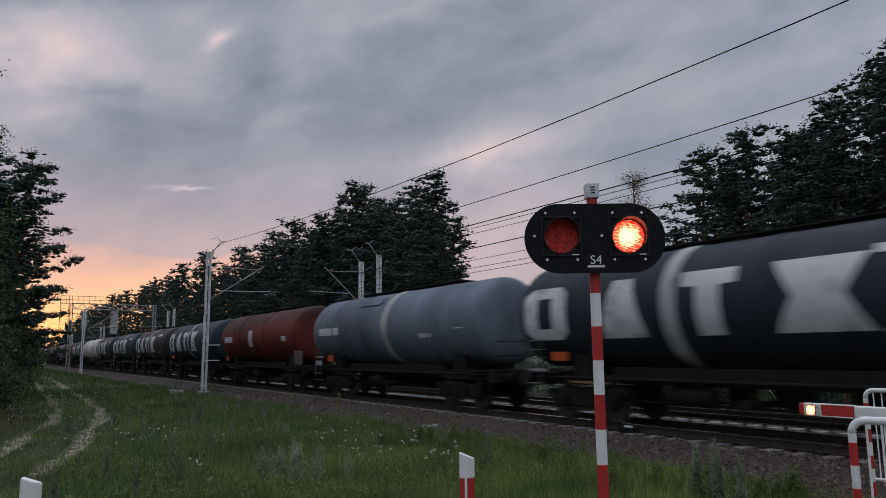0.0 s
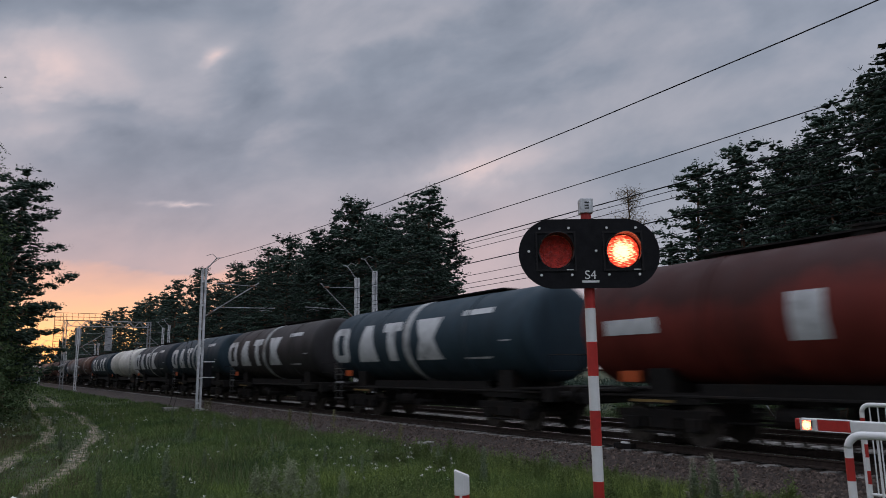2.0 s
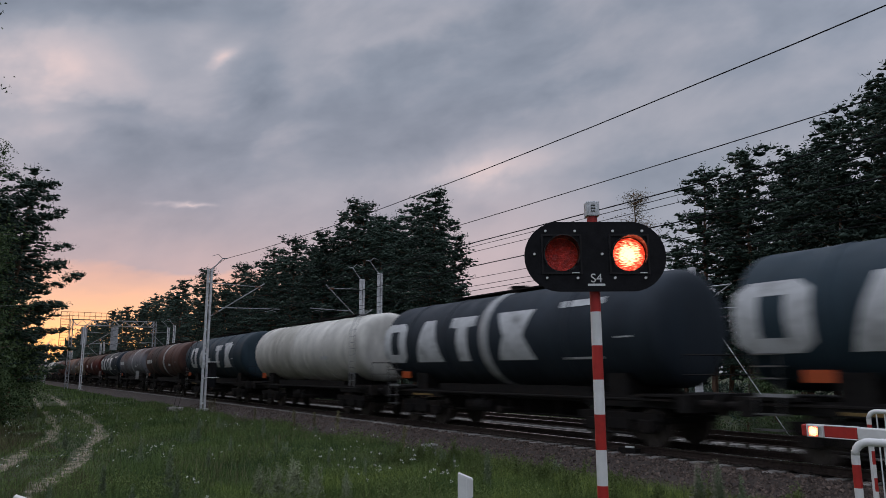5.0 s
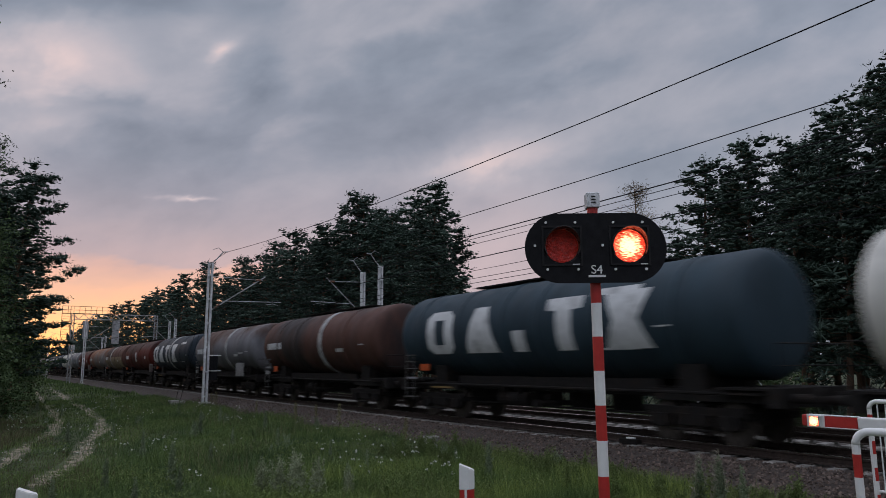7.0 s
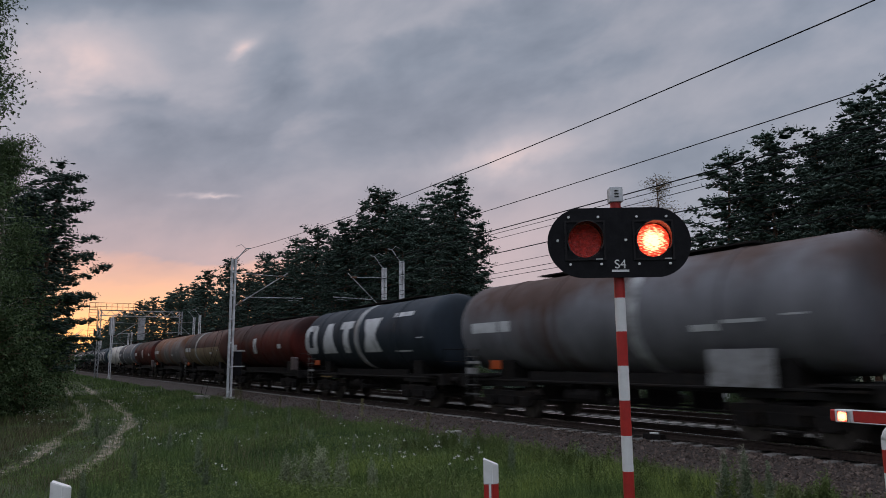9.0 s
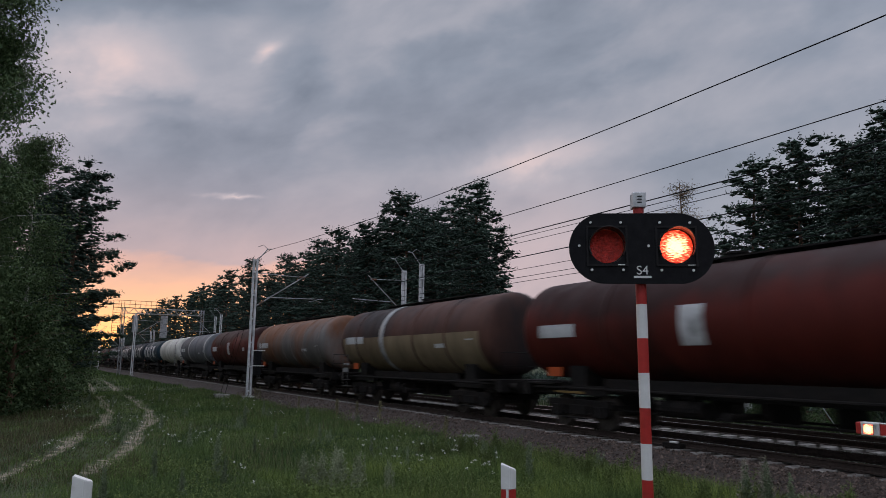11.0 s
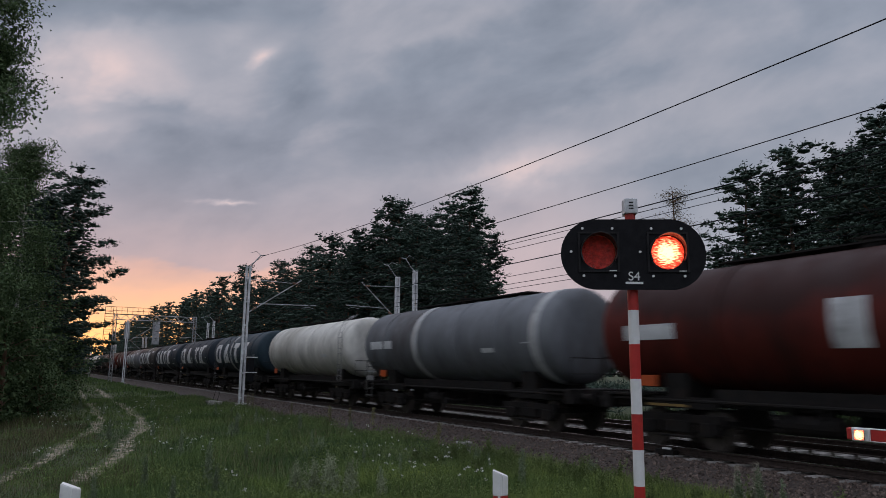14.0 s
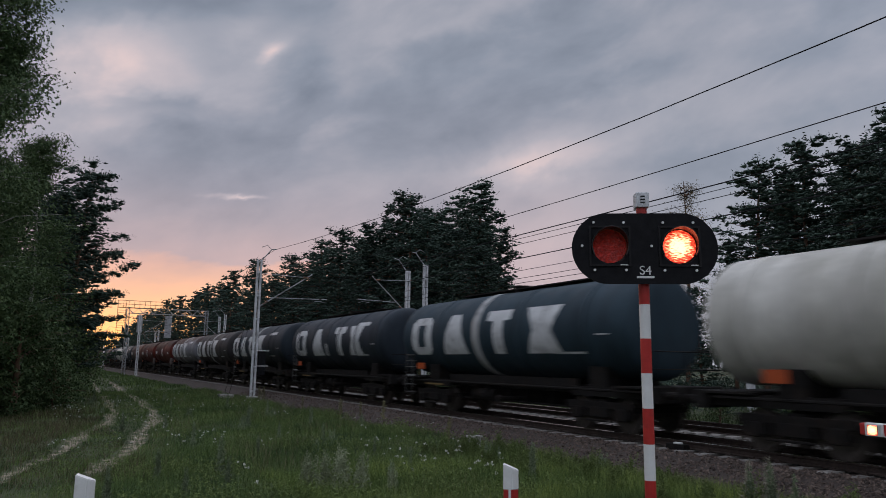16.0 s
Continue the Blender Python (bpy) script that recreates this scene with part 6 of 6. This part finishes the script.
meadow_weeds()
LUSH = [herb_data(75, 0.95, 10, M_LUSH), herb_data(76, 0.75, 13, M_LUSH)]
MUGWORT = [herb_data(71, 1.45, 7, M_HERB, 0.5), herb_data(72, 1.25, 8, M_HERB, 0.5), herb_data(73, 0.8, 14, M_HERB)]
M_SILVER = leaf_mat("silvery_leaves", (0.16, 0.19, 0.11), (0.30, 0.33, 0.21))
M_SEED = leaf_mat("pale_seed_heads", (0.24, 0.22, 0.17), (0.40, 0.37, 0.30))
PALE_STALK = herb_data(78, 1.5, 4, M_SEED, 0.4)
for k, (x, y, s) in enumerate(((10.0, 7.35, 0.88), (10.0, 7.8, 0.80), (10.15, 7.6, 0.68), (9.7, 7.5, 0.75), (9.8, 7.2, 0.7), (10.1, 7.05, 0.7))):
    herb((PALE_STALK if k < 3 else MUGWORT[k % 2]), x, y, s, 70 * k, "tall mugwort with narrow leaves beside the ballast", "mugwort by the track")
SILVER = herb_data(74, 0.95, 9, M_SILVER, 0.7)
for k, (x, y, s) in enumerate(((4.65, 12.75, 0.85), (4.9, 12.55, 1.0), (5.05, 12.9, 0.85), (4.5, 13.1, 0.8), (5.3, 12.4, 0.85), (5.15, 12.2, 0.6), (5.75, 12.1, 0.6), (4.75, 12.2, 0.6))):
    herb(SILVER, x, y, s, 50 * k, "silvery green bushy herb in the meadow", "silvery herbs in the meadow")
rng_w = random.Random(15)
for k in range(60):
    x, y = rng_w.uniform(8.6, 11.2), rng_w.uniform(6.6, 17.5)
    herb(LUSH[k % 2], x, y, rng_w.uniform(0.5, 0.85), rng_w.uniform(0, 360), "lush yellow-green weed beside the ballast", "weeds beside the ballast")
rng_h = random.Random(5)
for k in range(46):
    y = 12 + 34 * rng_h.random() ** 1.4
    x = rng_h.uniform(0.5, 11.3)
    if rut_mask(x, y) > 0:
        continue
    herb(MUGWORT[rng_h.randrange(3)], x, y, rng_h.uniform(0.4, 0.65), rng_h.uniform(0, 360), "leafy green herb among the meadow grass", "meadow herbs")


def dock_data(seed):
    rng = np.random.default_rng(seed)
    c = [(rng.normal() * 0.03, rng.normal() * 0.03, 0.35 + 0.6 * i / 40) for i in range(40)]
    limbs = [[(Vector((0, 0, -0.05)), 0.009), (Vector((0.01, 0.01, 0.5)), 0.007), (Vector((0.02, 0, 0.98)), 0.003)]]
    return to_mesh("stems", limb_mesh(limbs), M_DRY), tufts_mesh("leaves", c, [0.06] * 40, rng, 5, 0.22, M_DRY)


DOCK = dock_data(77)
for k, (x, y) in enumerate(((11.2, 41.5), (11.3, 42.4), (11.1, 40.6), (10.9, 28.0), (11.15, 26.5), (10.6, 27.3), (10.2, 17.8), (10.4, 18.1), (11.0, 24.0), (10.9, 33.0))):
    herb(DOCK, x, y, 0.85 + 0.1 * (k % 3), 40 * k, "dry brown seed stalk of dock beside the ballast", "dock stalks")


def flowers():
    """White umbels and daisies scattered in drifts."""
    rng = np.random.default_rng(91)
    c, s = [], []
    for _ in range(135):
        y = 11.5 + 46 * rng.random() ** 1.2
        x = 0.5 + 10.5 * rng.random()
        if noise.noise((x * 0.4, y * 0.22, 40)) < 0.02:
            continue
        for _ in range(rng.integers(2, 7)):
            px_, py_ = x + rng.normal() * 0.3, y + rng.normal() * 0.5
            zz = ground_height(px_, py_) + 0.26 + 0.25 * rng.random()
            for _ in range(3):
                c.append((px_ + rng.normal() * 0.02, py_ + rng.normal() * 0.02, zz + rng.normal() * 0.01))
                s.append((0.017 + 0.012 * rng.random()) * (1.3 if py_ < 17 else 1.0))
    tagged(link_mesh("white_flowers", tufts_mesh("white_flowers", c, s, rng, 5, 0.3, M_PETAL), None), "small white wildflowers in the meadow", "flowers", kind="stuff")


flowers()


# ---- small things beside the line ----
def trackside_box(x, y, w, d, h, label):
    b = empty("cable_box", pose(x, y, ground_height(x, y) - 0.03, 0, 0, 8), label, "box", "cable boxes by the line")
    bm = bmesh.new()
    box(bm, -w / 2, w / 2, -d / 2, d / 2, 0, h, 0.02)
    part("body", bm, M_CONC, b)
    bm = bmesh.new()
    box(bm, -w / 2 - 0.03, w / 2 + 0.03, -d / 2 - 0.03, d / 2 + 0.03, h, h + 0.06, 0.01)
    part("lid", bm, M_CONC, b)


trackside_box(9.85, 45.4, 0.45, 0.4, 0.34, "low grey concrete cable box by the mast")
trackside_box(10.3, 45.9, 0.55, 0.4, 0.28, "low grey concrete cable box by the mast")
trackside_box(10.95, 17.6, 0.30, 0.26, 0.34, "small grey marker box beside the ballast")


def rail_device():
    """A wheel sensor clamped to the near rail."""
    d = empty("rail_sensor", pose(TRACK_X - GAUGE - 0.22, 12.45, -0.2), "grey wheel sensor box clamped beside the rail", "sensor")
    bm = bmesh.new()
    box(bm, -0.10, 0.10, -0.28, 0.28, 0, 0.14, 0.02)
    part("body", bm, M_GEAR, d)
    bm = bmesh.new()
    box(bm, -0.09, 0.0, -0.18, 0.06, 0.14, 0.18, 0.01)
    part("cover", bm, M_WHITE, d)


rail_device()


def mast_box(x, y):
    b = empty("switch_cabinet", pose(x, y, 0.9), "black equipment box with two pale brackets on the mast", "box")
    bm = bmesh.new()
    box(bm, 0.24, 0.66, -0.2, 0.2, 0.0, 1.5, 0.02)
    part("body", bm, M_BLACK, b)
    for z in (0.55, 1.5):
        bm = bmesh.new()
        box(bm, 0.1, 0.85, -0.22, 0.22, z, z + 0.05)
        part("bracket", bm, M_WHITE, b)


mast_box(11.55, 44.9)


# ---- moving things ----
def motions():
    for w, y0 in WAGONS:
        walk(w, [(0.0, pose(TRACK_X, y0, 0)), (16.0, pose(TRACK_X, y0 - SPEED * 16.0, 0))])
    # wheels of the wagons that pass close by roll with the train
    step = SPEED / 0.46 / FPS
    for w, y0 in WAGONS[:19]:
        for bg in (c for c in w.children if c.name.startswith("bogie")):
            for ws in (c for c in bg.children):
                yy = ws.matrix_basis.translation.y
                walk(ws, [(k / FPS, Matrix.Translation((0, yy, 0.46)) @ Matrix.Rotation(step * k, 4, "X")) for k in range(16 * FPS + 1)])

    def flash(lamp, switches, lit, base):
        """Half turns at the given times; lit: whether the glowing face shows first."""
        place = lamp.matrix_basis.translation.copy()
        angle = 0.0 if lit else 180.0
        rows = [(0.0, angle)]
        for t in switches:
            first = round(t * FPS) - 1
            for k, part_turn in enumerate((0, 60, 120, 180)):
                rows.append(((first + k) / FPS, angle + part_turn))
            angle += 180.0
        rows = [r for r in rows if r[0] <= 15.9]
        rows.append((16.0, rows[-1][1]))
        walk(lamp, [(t, pose(*place, 0, 0, base + a)) for t, a in rows])

    beats = [0.2 + 0.5 * k for k in range(32)]
    flash(LAMPS[1], beats, True, 0.0)
    flash(LAMPS[0], beats, False, 0.0)
    ends = [t for k in range(17) for t in (k + 0.07, k + 0.55)]
    flash(END_LAMP, ends, True, -90.0)


motions()
